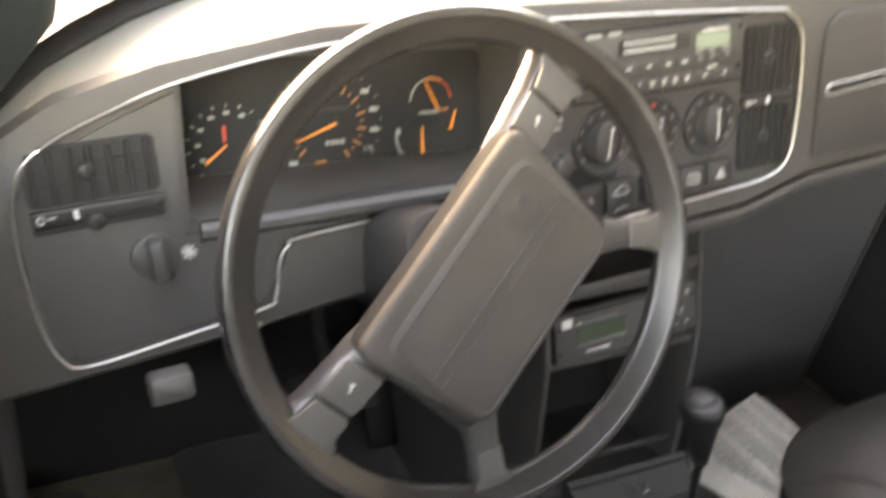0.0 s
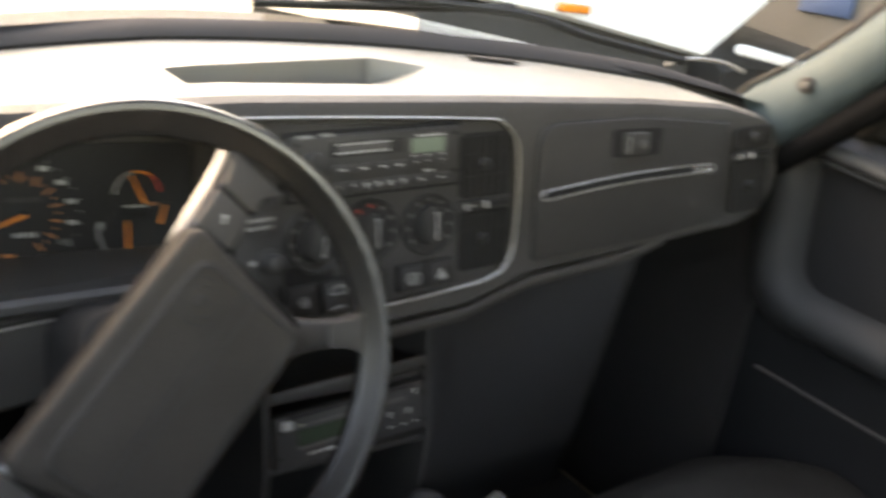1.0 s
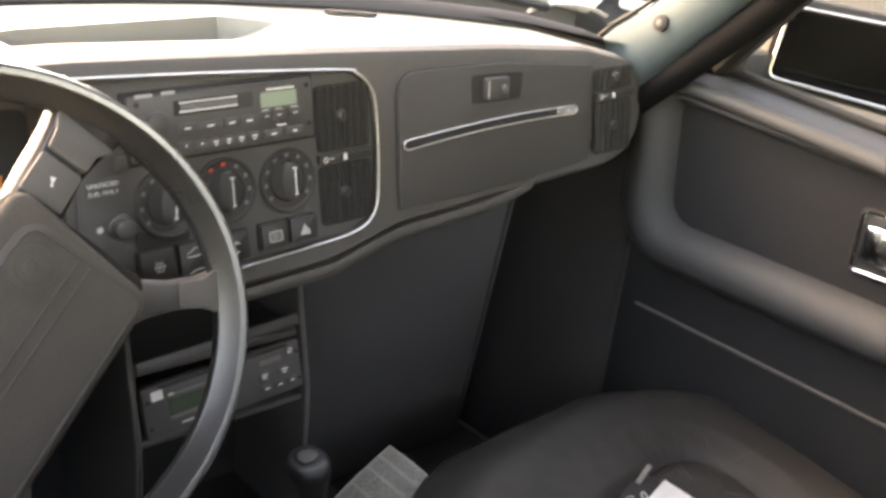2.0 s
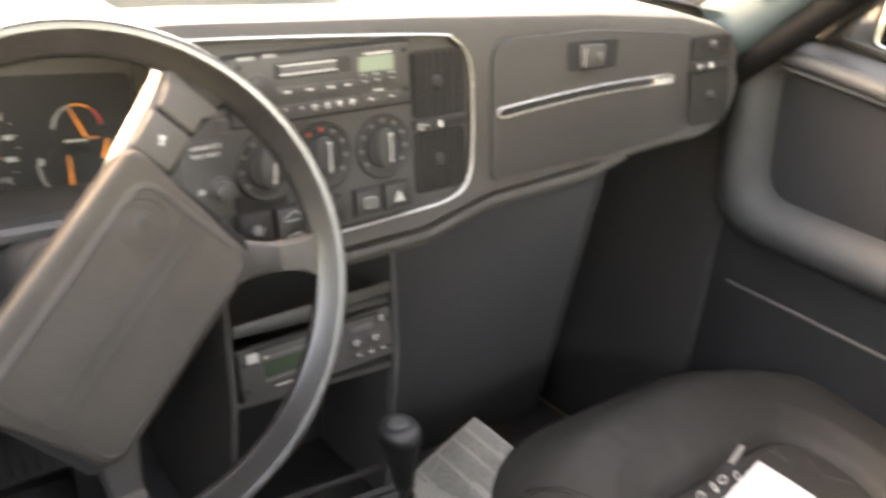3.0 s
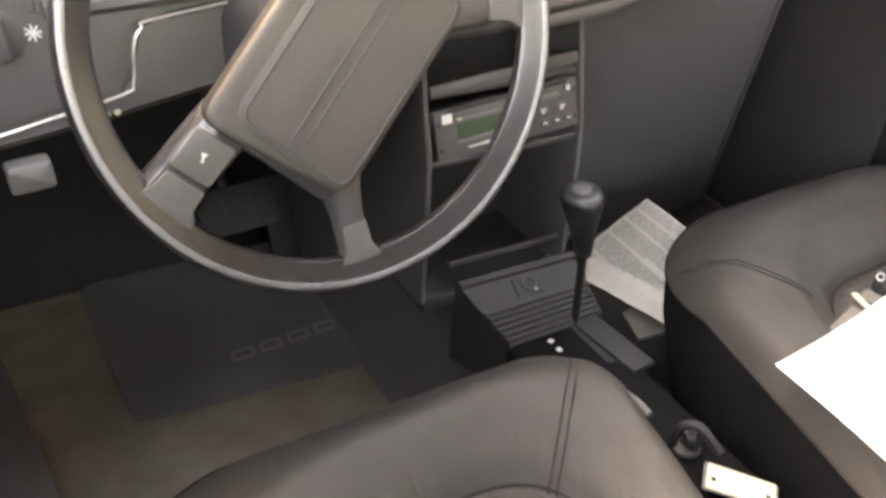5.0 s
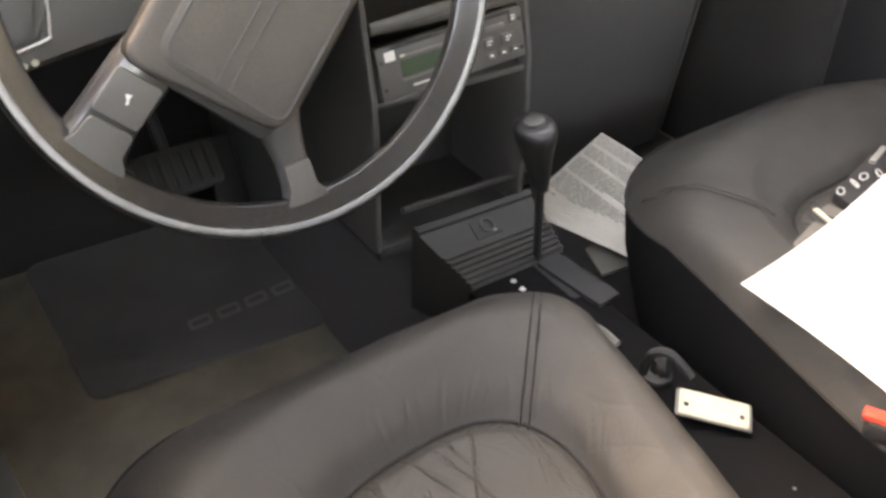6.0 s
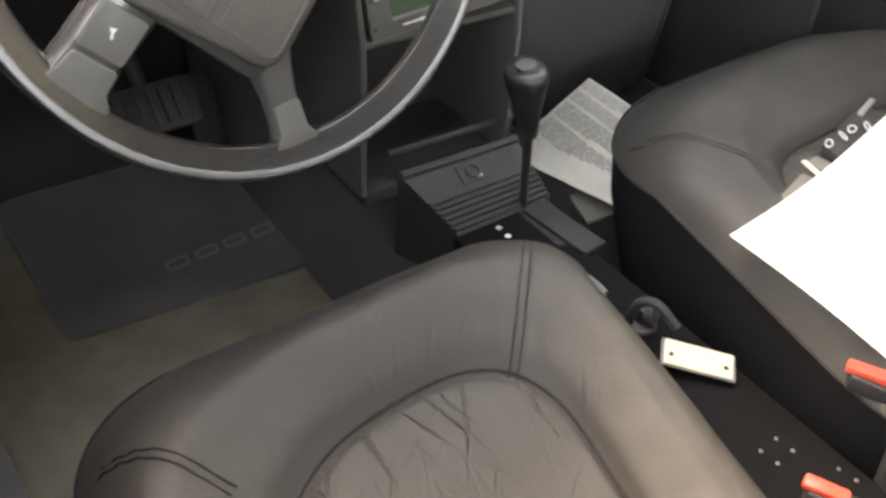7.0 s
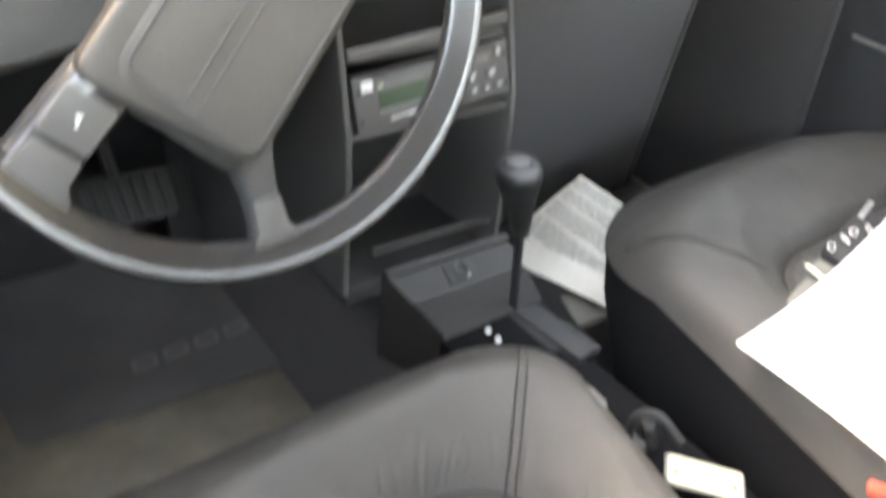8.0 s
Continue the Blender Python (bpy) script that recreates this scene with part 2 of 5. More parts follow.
def round_outline(pts, radius, segs=6):
    """A closed 2D outline with its corners rounded; radius: one for all, or one for each."""
    n = len(pts)
    radii = radius if isinstance(radius, (list, tuple)) else [radius] * n
    out = []
    for i in range(n):
        p, a, b = Vector(pts[i]), Vector(pts[i - 1]), Vector(pts[(i + 1) % n])
        da, db = (a - p).normalized(), (b - p).normalized()
        r = radii[i]
        if r <= 0:
            out.append(p)
            continue
        half = da.angle(db) / 2
        cut = min(r / math.tan(half), 0.49 * (a - p).length, 0.49 * (b - p).length)
        p1, p2 = p + da * cut, p + db * cut
        for s in range(segs + 1):
            t = s / segs
            out.append((1 - t) ** 2 * p1 + 2 * t * (1 - t) * p + t * t * p2)
    return out


def plate(outline, depth, m, bevel=0.0, bm=None):
    """A flat piece with that outline in its own xy plane, its back at z = 0 and its face at z = depth."""
    def inset(pts, d):
        n = len(pts)
        area = sum(pts[i - 1][0] * pts[i][1] - pts[i][0] * pts[i - 1][1] for i in range(n))
        s = 1 if area > 0 else -1
        res = []
        for i in range(n):
            t = (Vector(pts[(i + 1) % n]) - Vector(pts[i - 1])).normalized()
            res.append(Vector(pts[i]) + s * d * Vector((-t.y, t.x)))
        return res
    pts = [Vector((p[0], p[1])) for p in outline]
    levels = [(0, 0), (0, depth - bevel), (0.3 * bevel, depth - 0.3 * bevel), (bevel, depth)] if bevel else [(0, 0), (0, depth)]
    return loft([[m @ Vector((p.x, p.y, z)) for p in (inset(pts, d) if d else pts)] for d, z in levels], caps=True, bm=bm)


def rect(w, h, x=0.0, y=0.0):
    return [(x - w / 2, y - h / 2), (x + w / 2, y - h / 2), (x + w / 2, y + h / 2), (x - w / 2, y + h / 2)]


def rrect(w, h, r, x=0.0, y=0.0, segs=5):
    return round_outline(rect(w, h, x, y), r, segs)


def lettering(text, size, m, mat, name, parent, label=""):
    """Words in the built-in font as a thin mesh, centred on m."""
    cu = bpy.data.curves.new(name, "FONT")
    cu.body, cu.size, cu.align_x, cu.align_y, cu.extrude = text, size, "CENTER", "CENTER", 0.0002
    tmp = bpy.data.objects.new(name, cu)
    me = bpy.data.meshes.new_from_object(tmp)
    bpy.data.objects.remove(tmp)
    me.transform(m)
    bm = bmesh.new()
    bm.from_mesh(me)
    bpy.data.meshes.remove(me)
    return part(name, bm, mat, parent, label)


# ---------------------------------------------------------------- plan
# x to the right of the wheel's hub, y ahead of it, z up from the cabin floor
LEAN = math.atan(0.135)
UP, OUT = Vector((0, math.sin(LEAN), math.cos(LEAN))), Vector((0, -math.cos(LEAN), math.sin(LEAN)))


def face_y(z):
    return 0.134 + 0.135 * (z - 0.65)


TURN = radians(3.7)


def fascia(x, z, out=0.0, turn=TURN):
    """A frame on the fascia: its x to the right along the panel's rows, y up the face, z towards the driver."""
    o = Vector((x, face_y(z), z)) + OUT * out
    a, b = math.cos(turn) * Vector((1, 0, 0)) + math.sin(turn) * UP, math.cos(turn) * UP - math.sin(turn) * Vector((1, 0, 0))
    return Matrix(((a.x, b.x, OUT.x, o.x), (a.y, b.y, OUT.y, o.y), (a.z, b.z, OUT.z, o.z), (0, 0, 0, 1)))


def interp(x, table):
    return float(np.interp(x, [a for a, _ in table], [b for _, b in table]))


TOP = [(-0.36, 0.62), (-0.345, 0.66), (-0.31, 0.699), (-0.276, 0.72), (-0.2, 0.744), (-0.076, 0.766), (0.125, 0.778), (0.386, 0.783), (0.646, 0.785), (0.8, 0.781), (0.89, 0.766), (0.925, 0.75)]
BOTTOM = [(-0.36, 0.49), (-0.15, 0.515), (-0.05, 0.53), (0.272, 0.551), (0.382, 0.559), (0.476, 0.586), (0.66, 0.603), (0.85, 0.619), (0.882, 0.627), (0.9, 0.639), (0.915, 0.657), (0.922, 0.685)]


def rear_y(x):
    return 0.43 - 0.62 * (x - 0.31) ** 2


def rear_z(x):
    return interp(x, TOP) + 0.006


# ---------------------------------------------------------------- large structure
def make_ground():
    bm = bmesh.new()
    bmesh.ops.create_grid(bm, x_segments=40, y_segments=40, size=200, matrix=Matrix.Translation((0, 0, -0.34)))
    solo("ground", bm, ASPHALT, "grey asphalt parking ground round the car", "ground", "structure")


def make_shell():
    bm = box((1.5, 2.5, 0.04), Matrix.Translation((0.31, -0.42, -0.02)))
    solo("floor", bm, CARPET, "brown carpet on the cabin floor", "floor", "structure")
    # toe board under the dash, sloping up to the front
    bm = loft([[(x, 0.62, 0.0), (x, 0.80, 0.22), (x, 0.80, 0.5), (x, 0.44, 0.62), (x, 0.46, 0.62), (x, 0.84, 0.5), (x, 0.84, 0.2), (x, 0.64, -0.02)] for x in (-0.4, 0.31, 1.02)], caps=True)
    solo("wall_front", bm, TOE, "carpeted toe board of the footwells, darkened as shade", "wall", "structure")
    bm = loft([[(x, 0.27, interp(x, TOP) - 0.06), (x, 0.5, interp(x, TOP) - 0.06), (x, 0.5, interp(x, TOP) - 0.075), (x, 0.27, interp(x, TOP) - 0.075)] for x in np.linspace(-0.385, 1.0, 24)], caps=True)
    solo("wall_cowl", bm, DARK, "dark bulkhead shelf behind the dashboard", "wall", "structure")
    bm = loft([[(x, 0.45, 0.55), (x, 0.45, interp(x, TOP) - 0.06), (x, 0.47, interp(x, TOP) - 0.06), (x, 0.47, 0.55)] for x in np.linspace(-0.385, 1.0, 24)], caps=True)
    solo("wall_bulkhead", bm, DARK, "dark bulkhead between cabin and engine", "wall", "structure")
    bm = box((0.03, 0.7, 0.74), Matrix.Translation((-0.372, 0.515, 0.37)), 0.008)
    solo("wall_kick", bm, TUNNEL, "dark kick panel beside the driver's footwell", "wall", "structure")
    bm = box((0.03, 0.72, 0.72), Matrix.Translation((0.985, 0.51, 0.36)), 0.008)
    solo("wall_kick", bm, TOE, "kick panel beside the passenger footwell, darkened as shade", "wall", "structure")
    bm = loft([[(-0.35, y, -0.04), (-0.35, y, 0.07), (-0.345, y, 0.085), (-0.27 + s, y, 0.08), (-0.255 + s, y, 0.07), (-0.25 + s, y, 0.0), (-0.25 + s, y, -0.04)] for y, s in ((-1.58, 0.01), (0.0, 0.01), (0.17, 0.0), (0.5, -0.03))], caps=True)
    solo("sill", bm, GREY_PLASTIC, "grey plastic door sill beside the driver's seat", "sill", "structure")
    bm = box((1.4, 0.04, 0.88), Matrix.Translation((0.31, -1.6, 0.44)))
    solo("wall_rear", bm, DOOR_CLOTH, "plain rear wall of the cabin", "wall", "structure")
    arch = [(x, 1.2 - 0.09 * ((x - 0.31) / 0.62) ** 2) for x in np.linspace(-0.36, 0.98, 17)]
    bm = loft([[(x, y, z) for x, z in arch] + [(x, y, z + 0.03) for x, z in arch[::-1]] for y in (-0.12, -0.5, -1.0, -1.6)], caps=True)
    solo("ceiling", bm, HEADLINER, "beige cloth headliner of the car roof", "ceiling", "structure")
    # unseen wall, added to keep light from the left off seats and floor
    bm = box((0.04, 1.78, 0.71), Matrix.Translation((-0.37, -0.72, 0.355)), 0.01)
    solo("wall_left", bm, DOOR_CLOTH, "unseen plain side wall added to block low light from the left", "wall", "structure")
    # two more unseen walls that block light behind the side windows
    bm = box((0.04, 0.66, 0.42), Matrix.Translation((-0.37, -1.27, 0.93)), 0.01)
    solo("wall_rear_left", bm, DOOR_CLOTH, "unseen plain wall added to block light from the left rear", "wall", "structure")
    bm = box((0.04, 0.66, 1.14), Matrix.Translation((0.99, -1.27, 0.57)), 0.01)
    solo("wall_right", bm, DOOR_CLOTH, "unseen plain wall added to block light from the right rear", "wall", "structure")


def tunnel_z(y):
    return interp(y, [(-1.5, 0.15), (-0.5, 0.15), (0.1, 0.13), (0.45, 0.28), (0.8, 0.4)])


def make_tunnel():
    rings = []
    for y in np.linspace(-1.5, 0.72, 24):
        h = tunnel_z(y)
        a, b = 0.215, 0.37
        # the long right skirt covers the brown passenger floor, standing in for shade
        rings.append([(a - 0.05, y, 0), (a, y, h * 0.7), (a + 0.025, y, h * 0.95), (a + 0.05, y, h), (b - 0.05, y, h), (b - 0.025, y, h * 0.95), (b + 0.01, y, h * 0.62), (b + 0.06, y, h * 0.25), (b + 0.58, y, 0.012), (b + 0.59, y, 0)])
    solo("floor_tunnel", loft(rings, caps=True), TUNNEL, "carpeted transmission tunnel with a dark skirt as shade on the passenger floor", "floor", "structure")


def make_windshield():
    xs = np.linspace(-0.33, 0.93, 32)
    low = [Vector((x, rear_y(x) + 0.012, rear_z(x) + 0.022)) for x in xs]
    high = [Vector((0.31 + (x - 0.31) * 0.9, -0.1 - 0.12 * ((x - 0.31) / 0.62) ** 2, 1.195 - 0.08 * ((x - 0.31) / 0.62) ** 2)) for x in xs]
    rings = []
    for s in np.linspace(0, 1, 10):
        bow = 0.03 * math.sin(math.pi * s)
        rings.append([a.lerp(b, s) + Vector((0, bow, bow * 0.6)) for a, b in zip(low, high)])
    bm = loft(rings, closed=False)
    bmesh.ops.solidify(bm, geom=bm.faces[:], thickness=0.004)
    win = thing("windshield", (0.31, 0.43, 0.8), "curved clear windshield glass in a black rubber seal", "windshield", kind="structure")
    glass = part("pane", bm, GLASS, win)
    glass.visible_shadow = False
    # black seal between the dash and the glass
    rings = []
    for x in xs:
        y, z = rear_y(x), rear_z(x)
        h = interp(x, [(-0.33, 0.5), (0.0, 0.6), (0.3, 0.7)])
        rings.append([(x, y - 0.012, z - 0.012), (x, y - 0.012, z + 0.006 * h), (x, y - 0.002, z + 0.02 * h), (x, y + 0.018, z + 0.028 * h), (x, y + 0.03, z + 0.015 * h), (x, y + 0.03, z - 0.03)])
    part("seal", loft(rings, caps=True), RUBBER, win, "black rubber seal")
    # silver tube added for the bright highlight on the bodywork beyond the glass
    part("highlight_arc", tube(smooth_path([(0.87, 0.33, 0.803), (0.905, 0.33, 0.812), (0.95, 0.33, 0.814), (1.01, 0.33, 0.81), (1.06, 0.33, 0.798)], 5), 0.0032, 6), SILVER, win, "bright arc standing in for a highlight")


def make_pillar(side):
    """The windshield pillar; side is 1 beside the passenger, -1 beside the driver."""
    def at(x):
        return 0.31 + side * (x if side > 0 else x - 0.014)
    rings, edge = [], []
    for s in np.linspace(-0.16, 1, 14):
        y, z = 0.16 - 0.40 * s - 0.02 * math.sin(3.1 * s), 0.745 + 0.42 * s
        w, x = 0.07 + 0.03 * s, 0.597 - 0.045 * s
        flare = 0.02 * max(0, 0.25 - abs(s)) / 0.25
        spread = 0.13 * max(0.0, 0.1 - s) if side > 0 else 0.0
        lead = 0.79 if side > 0 else 0.72
        x += 0.0 if side > 0 else 0.21 * max(0.0, 0.1 - s)
        outline = [(x + 0.07, w * 0.6), (x + 0.03 - spread, w * lead + flare), (x + 0.008 - spread, w * (lead - 0.2) + flare), (x - 0.004, w * 0.2), (x + 0.0, -w * 0.12), (x + 0.012, -w * 0.28 - flare * 0.3), (x + 0.045, -w * 0.33), (x + 0.08, -w * 0.25)]
        rings.append([(at(a), y + b * 0.8, z + b * 0.62) for a, b in outline])
        edge.append((at(x + 0.026 - spread), y + (w * lead + flare + 0.004) * 0.8, z + (w * lead + flare + 0.004) * 0.62))
    pil = thing("windshield_pillar", (at(0.6), 0.15, 0.75), "grey plastic windshield pillar with a screw cap", "pillar", kind="structure")
    part("cover", loft(rings, caps=True), PILLAR, pil, smooth=60)
    if side > 0:
        part("glass_seal", tube(edge, 0.0035, 8), RUBBER, pil, "black rubber glass seal")
    seal = []
    for s in np.linspace(-0.05, 1, 12):
        y, z, w = 0.16 - 0.40 * s - 0.02 * math.sin(3.1 * s), 0.745 + 0.42 * s, 0.07 + 0.03 * s
        seal.append((at(0.625 - 0.045 * s + (0.0 if side > 0 else 0.04)), y - 0.8 * 0.5 * w, z - 0.62 * 0.5 * w))
    part("door_seal", tube(seal, 0.021, 10), DEEP, pil, "wide black rubber door seal")
    m = Matrix.Translation((at(0.588), 0.114, 0.82)) @ Euler((0, radians(-90 * side), 0)).to_matrix().to_4x4()
    cap = part("screw_cap", disc(0.0115, 0.006, m, 20, 0.002), DARK, pil, "dark screw cap")
    part("screw", disc(0.005, 0.0075, m, 6, 0.0015), GREY_PLASTIC, cap)


def profile(x):
    """The dash's section at x, from the lower back round the front and over the top to the windshield."""
    zbot, ztop = interp(x, BOTTOM), interp(x, TOP)
    inside = -0.309 < x < 0.441
    mid = (zbot + ztop) / 2
    zt, zb = (interp(x, TRIM_TOP), interp(x, TRIM_LOW)) if inside else (mid + 0.001, mid - 0.001)
    d = 0.007 if inside else 0.0
    deep = -0.185 < x < 0.108
    cb, ct, big = (max(zb + 0.006, 0.618), zt - 0.012, 0.082) if deep else (zb + 0.3 * (zt - zb), zt - 0.3 * (zt - zb), d)
    tray = 0.09 < x < 0.412
    yf, yb, dip = 0.205, interp(x, [(0.09, 0.265), (0.36, 0.342), (0.412, 0.3)]), 0.03 * min(1, max(0, (0.412 - x) / 0.05)) if tray else 0.0
    yr = rear_y(x)
    yf, yb = min(yf, 0.155 + (yr - 0.155) * 0.3), min(yb, 0.155 + (yr - 0.155) * 0.7)
    pts = [(0.30, zbot - 0.03), (face_y(zbot) + 0.05, zbot - 0.006), (face_y(zbot) + 0.008, zbot), (face_y(zbot), zbot + 0.008)]
    pts += [(face_y(zb), zb), (face_y(zb) + d, zb + 0.001), (face_y(cb) + d, cb), (face_y(cb) + big, cb + (0.008 if deep else 0.0))]
    pts += [(face_y(ct) + big, ct), (face_y(zt) + d, zt - 0.001), (face_y(zt), zt)]
    pts += [(face_y(ztop - 0.014), ztop - 0.014), (face_y(ztop) + 0.004, ztop - 0.004), (face_y(ztop) + 0.016, ztop)]
    pts += [(yf, ztop + 0.002), (yb - 0.004, ztop + 0.003 - dip), (yb, ztop + 0.004), (yr, rear_z(x)), (yr + 0.01, 0.70)]
    return [(x, y, z) for y, z in pts]


# the silver line round the instruments: x and height on the fascia
TRIM = [(-0.285, 0.688), (-0.24, 0.709), (-0.182, 0.729), (-0.076, 0.749), (0.05, 0.759), (0.2, 0.763), (0.388, 0.763), (0.413, 0.7585), (0.429, 0.747), (0.4375, 0.73), (0.442, 0.69), (0.4435, 0.64),
        (0.4405, 0.615), (0.43, 0.599), (0.41, 0.5905), (0.38, 0.5855), (0.279, 0.5755), (0.15, 0.563), (0.122, 0.566), (0.114, 0.58), (0.109, 0.605), (0.095, 0.613), (-0.09, 0.597), (-0.11, 0.59), (-0.118, 0.577), (-0.123, 0.548),
        (-0.132, 0.539), (-0.2, 0.5265), (-0.272, 0.515), (-0.293, 0.524), (-0.305, 0.56), (-0.311, 0.62), (-0.306, 0.665)]
TRIM_TOP = sorted(TRIM[:11] + [TRIM[-1], (-0.312, 0.63), (0.447, 0.66)])
TRIM_LOW = sorted(TRIM[12:30] + [(-0.312, 0.61), (0.447, 0.64)])


def make_dashboard():
    dash = thing("dashboard", (0.31, 0.3, 0.55), "charcoal vinyl dashboard with a silver-edged instrument panel", "dashboard")
    xs = sorted(set(np.linspace(-0.355, 0.92, 110).tolist() + [0.885, 0.895, 0.905, 0.912, 0.917, -0.3095, -0.3085, 0.4405, 0.4415, -0.1855, -0.1845, 0.1075, 0.1085, 0.0895, 0.0905, 0.362, 0.369, 0.38, 0.39, 0.4, 0.411, 0.413]))
    secs = [profile(x) for x in xs]
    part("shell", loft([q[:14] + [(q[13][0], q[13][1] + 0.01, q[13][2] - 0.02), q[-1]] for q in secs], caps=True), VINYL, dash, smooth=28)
    # the top carries its glare in the lighter PAD colour
    part("top_pad", loft([q[13:] for q in secs], caps=True), PAD, dash, "grey vinyl top, lightened for windshield glare", 28)
    path = smooth_path([fascia(x, z, 0.0015).translation for x, z in TRIM], 6, True)
    part("trim_strip", tube(path, 0.0012, 6, True), SILVER, dash, "thin satin silver line")
    # control panel right of the wheel
    outline = [(0.116, 0.622), (0.135, 0.6), (0.15, 0.57), (0.279, 0.579), (0.407, 0.5915), (0.433, 0.606), (0.4395, 0.66), (0.434, 0.728), (0.424, 0.747), (0.405, 0.7585), (0.116, 0.756)]
    o = fascia(0, 0.65, -0.007, 0)
    k = 1 / math.cos(LEAN)
    part("control_panel", plate([(x, (z - 0.65) * k) for x, z in outline], 0.004, o), PLASTIC, dash, "black plastic control panel")
    outline = [(-0.3, 0.53), (-0.27, 0.522), (-0.135, 0.545), (-0.128, 0.58), (-0.12, 0.594), (-0.1, 0.604), (-0.19, 0.61), (-0.19, 0.72), (-0.24, 0.7), (-0.29, 0.675), (-0.305, 0.65), (-0.305, 0.57)]
    part("side_panel", plate([(x, (z - 0.65) * k) for x, z in outline], 0.004, o), PLASTIC, dash)
    # lip under the instruments
    rings = []
    for x in np.linspace(-0.18, 0.104, 12):
        z = interp(x, [(-0.19, 0.612), (0.11, 0.622)])
        rings.append([fascia(x, z + b, a).translation for a, b in ((-0.07, 0.004), (0.004, 0.006), (0.009, 0.002), (0.009, -0.004), (0.003, -0.009), (-0.02, -0.01))])
    part("cluster_lip", loft(rings, caps=True), PLASTIC, dash)
    # ledge under the glovebox
    rings = []
    for x in np.linspace(0.27, 0.70, 20):
        z = interp(x, BOTTOM) - 0.004 + 0.012 * max(0.0, (x - 0.6) / 0.1) ** 2
        rings.append([(x, face_y(z) + a, z + b) for a, b in ((0.1, 0.0), (0.0, 0.004), (-0.002, 0.0), (-0.002, -0.006), (0.002, -0.011), (0.1, -0.018))])
    part("lower_ledge", loft(rings, caps=True), VINYL, dash)
    # defroster slot on top
    for x, y in ((0.55, 0.365),):
        z = rear_z(x) + 0.001
        part("defroster_slot", plate(rrect(0.07, 0.018, 0.008), 0.003, Matrix.Translation((x, y - 0.02, z)) @ pose(0, 0, 0, 0, 0, -18)), DARK, dash, "black slot")


def make_steering_column():
    col = thing("steering_column", (0, 0.1, 0.57), "black plastic steering column shroud behind the wheel", "steering column")
    ax = Vector((0, math.cos(radians(24)), -math.sin(radians(24))))
    rot = ax.to_track_quat("Z", "Y").to_matrix().to_4x4()
    o = Vector((0, 0, 0.62)) + ax * 0.035
    rings = []
    for d, s in ((0.0, 0.8), (0.004, 0.95), (0.02, 1.0), (0.12, 1.08), (0.25, 1.1)):
        rings.append([Matrix.Translation(o + ax * d) @ rot @ Vector((p[0] * s, p[1] * s, 0)) for p in rrect(0.085, 0.085, 0.03)])
    part("shroud", loft(rings, caps=True), DARK, col)


RAKE = radians(18.0)


def wheel_frame(spin=46.8):
    """The wheel's frame: x and y in its plane, z towards the driver."""
    up, out = Vector((0, math.sin(RAKE), math.cos(RAKE))), Vector((0, -math.cos(RAKE), math.sin(RAKE)))
    m = Matrix(((1, 0, 0, 0.0088), (0, up.y, out.y, 0.0217), (0, up.z, out.z, 0.6104), (0, 0, 0, 1)))
    return m @ Matrix.Rotation(radians(spin), 4, "Z") @ Matrix.Diagonal((1.03, 1.03, 1.03, 1))


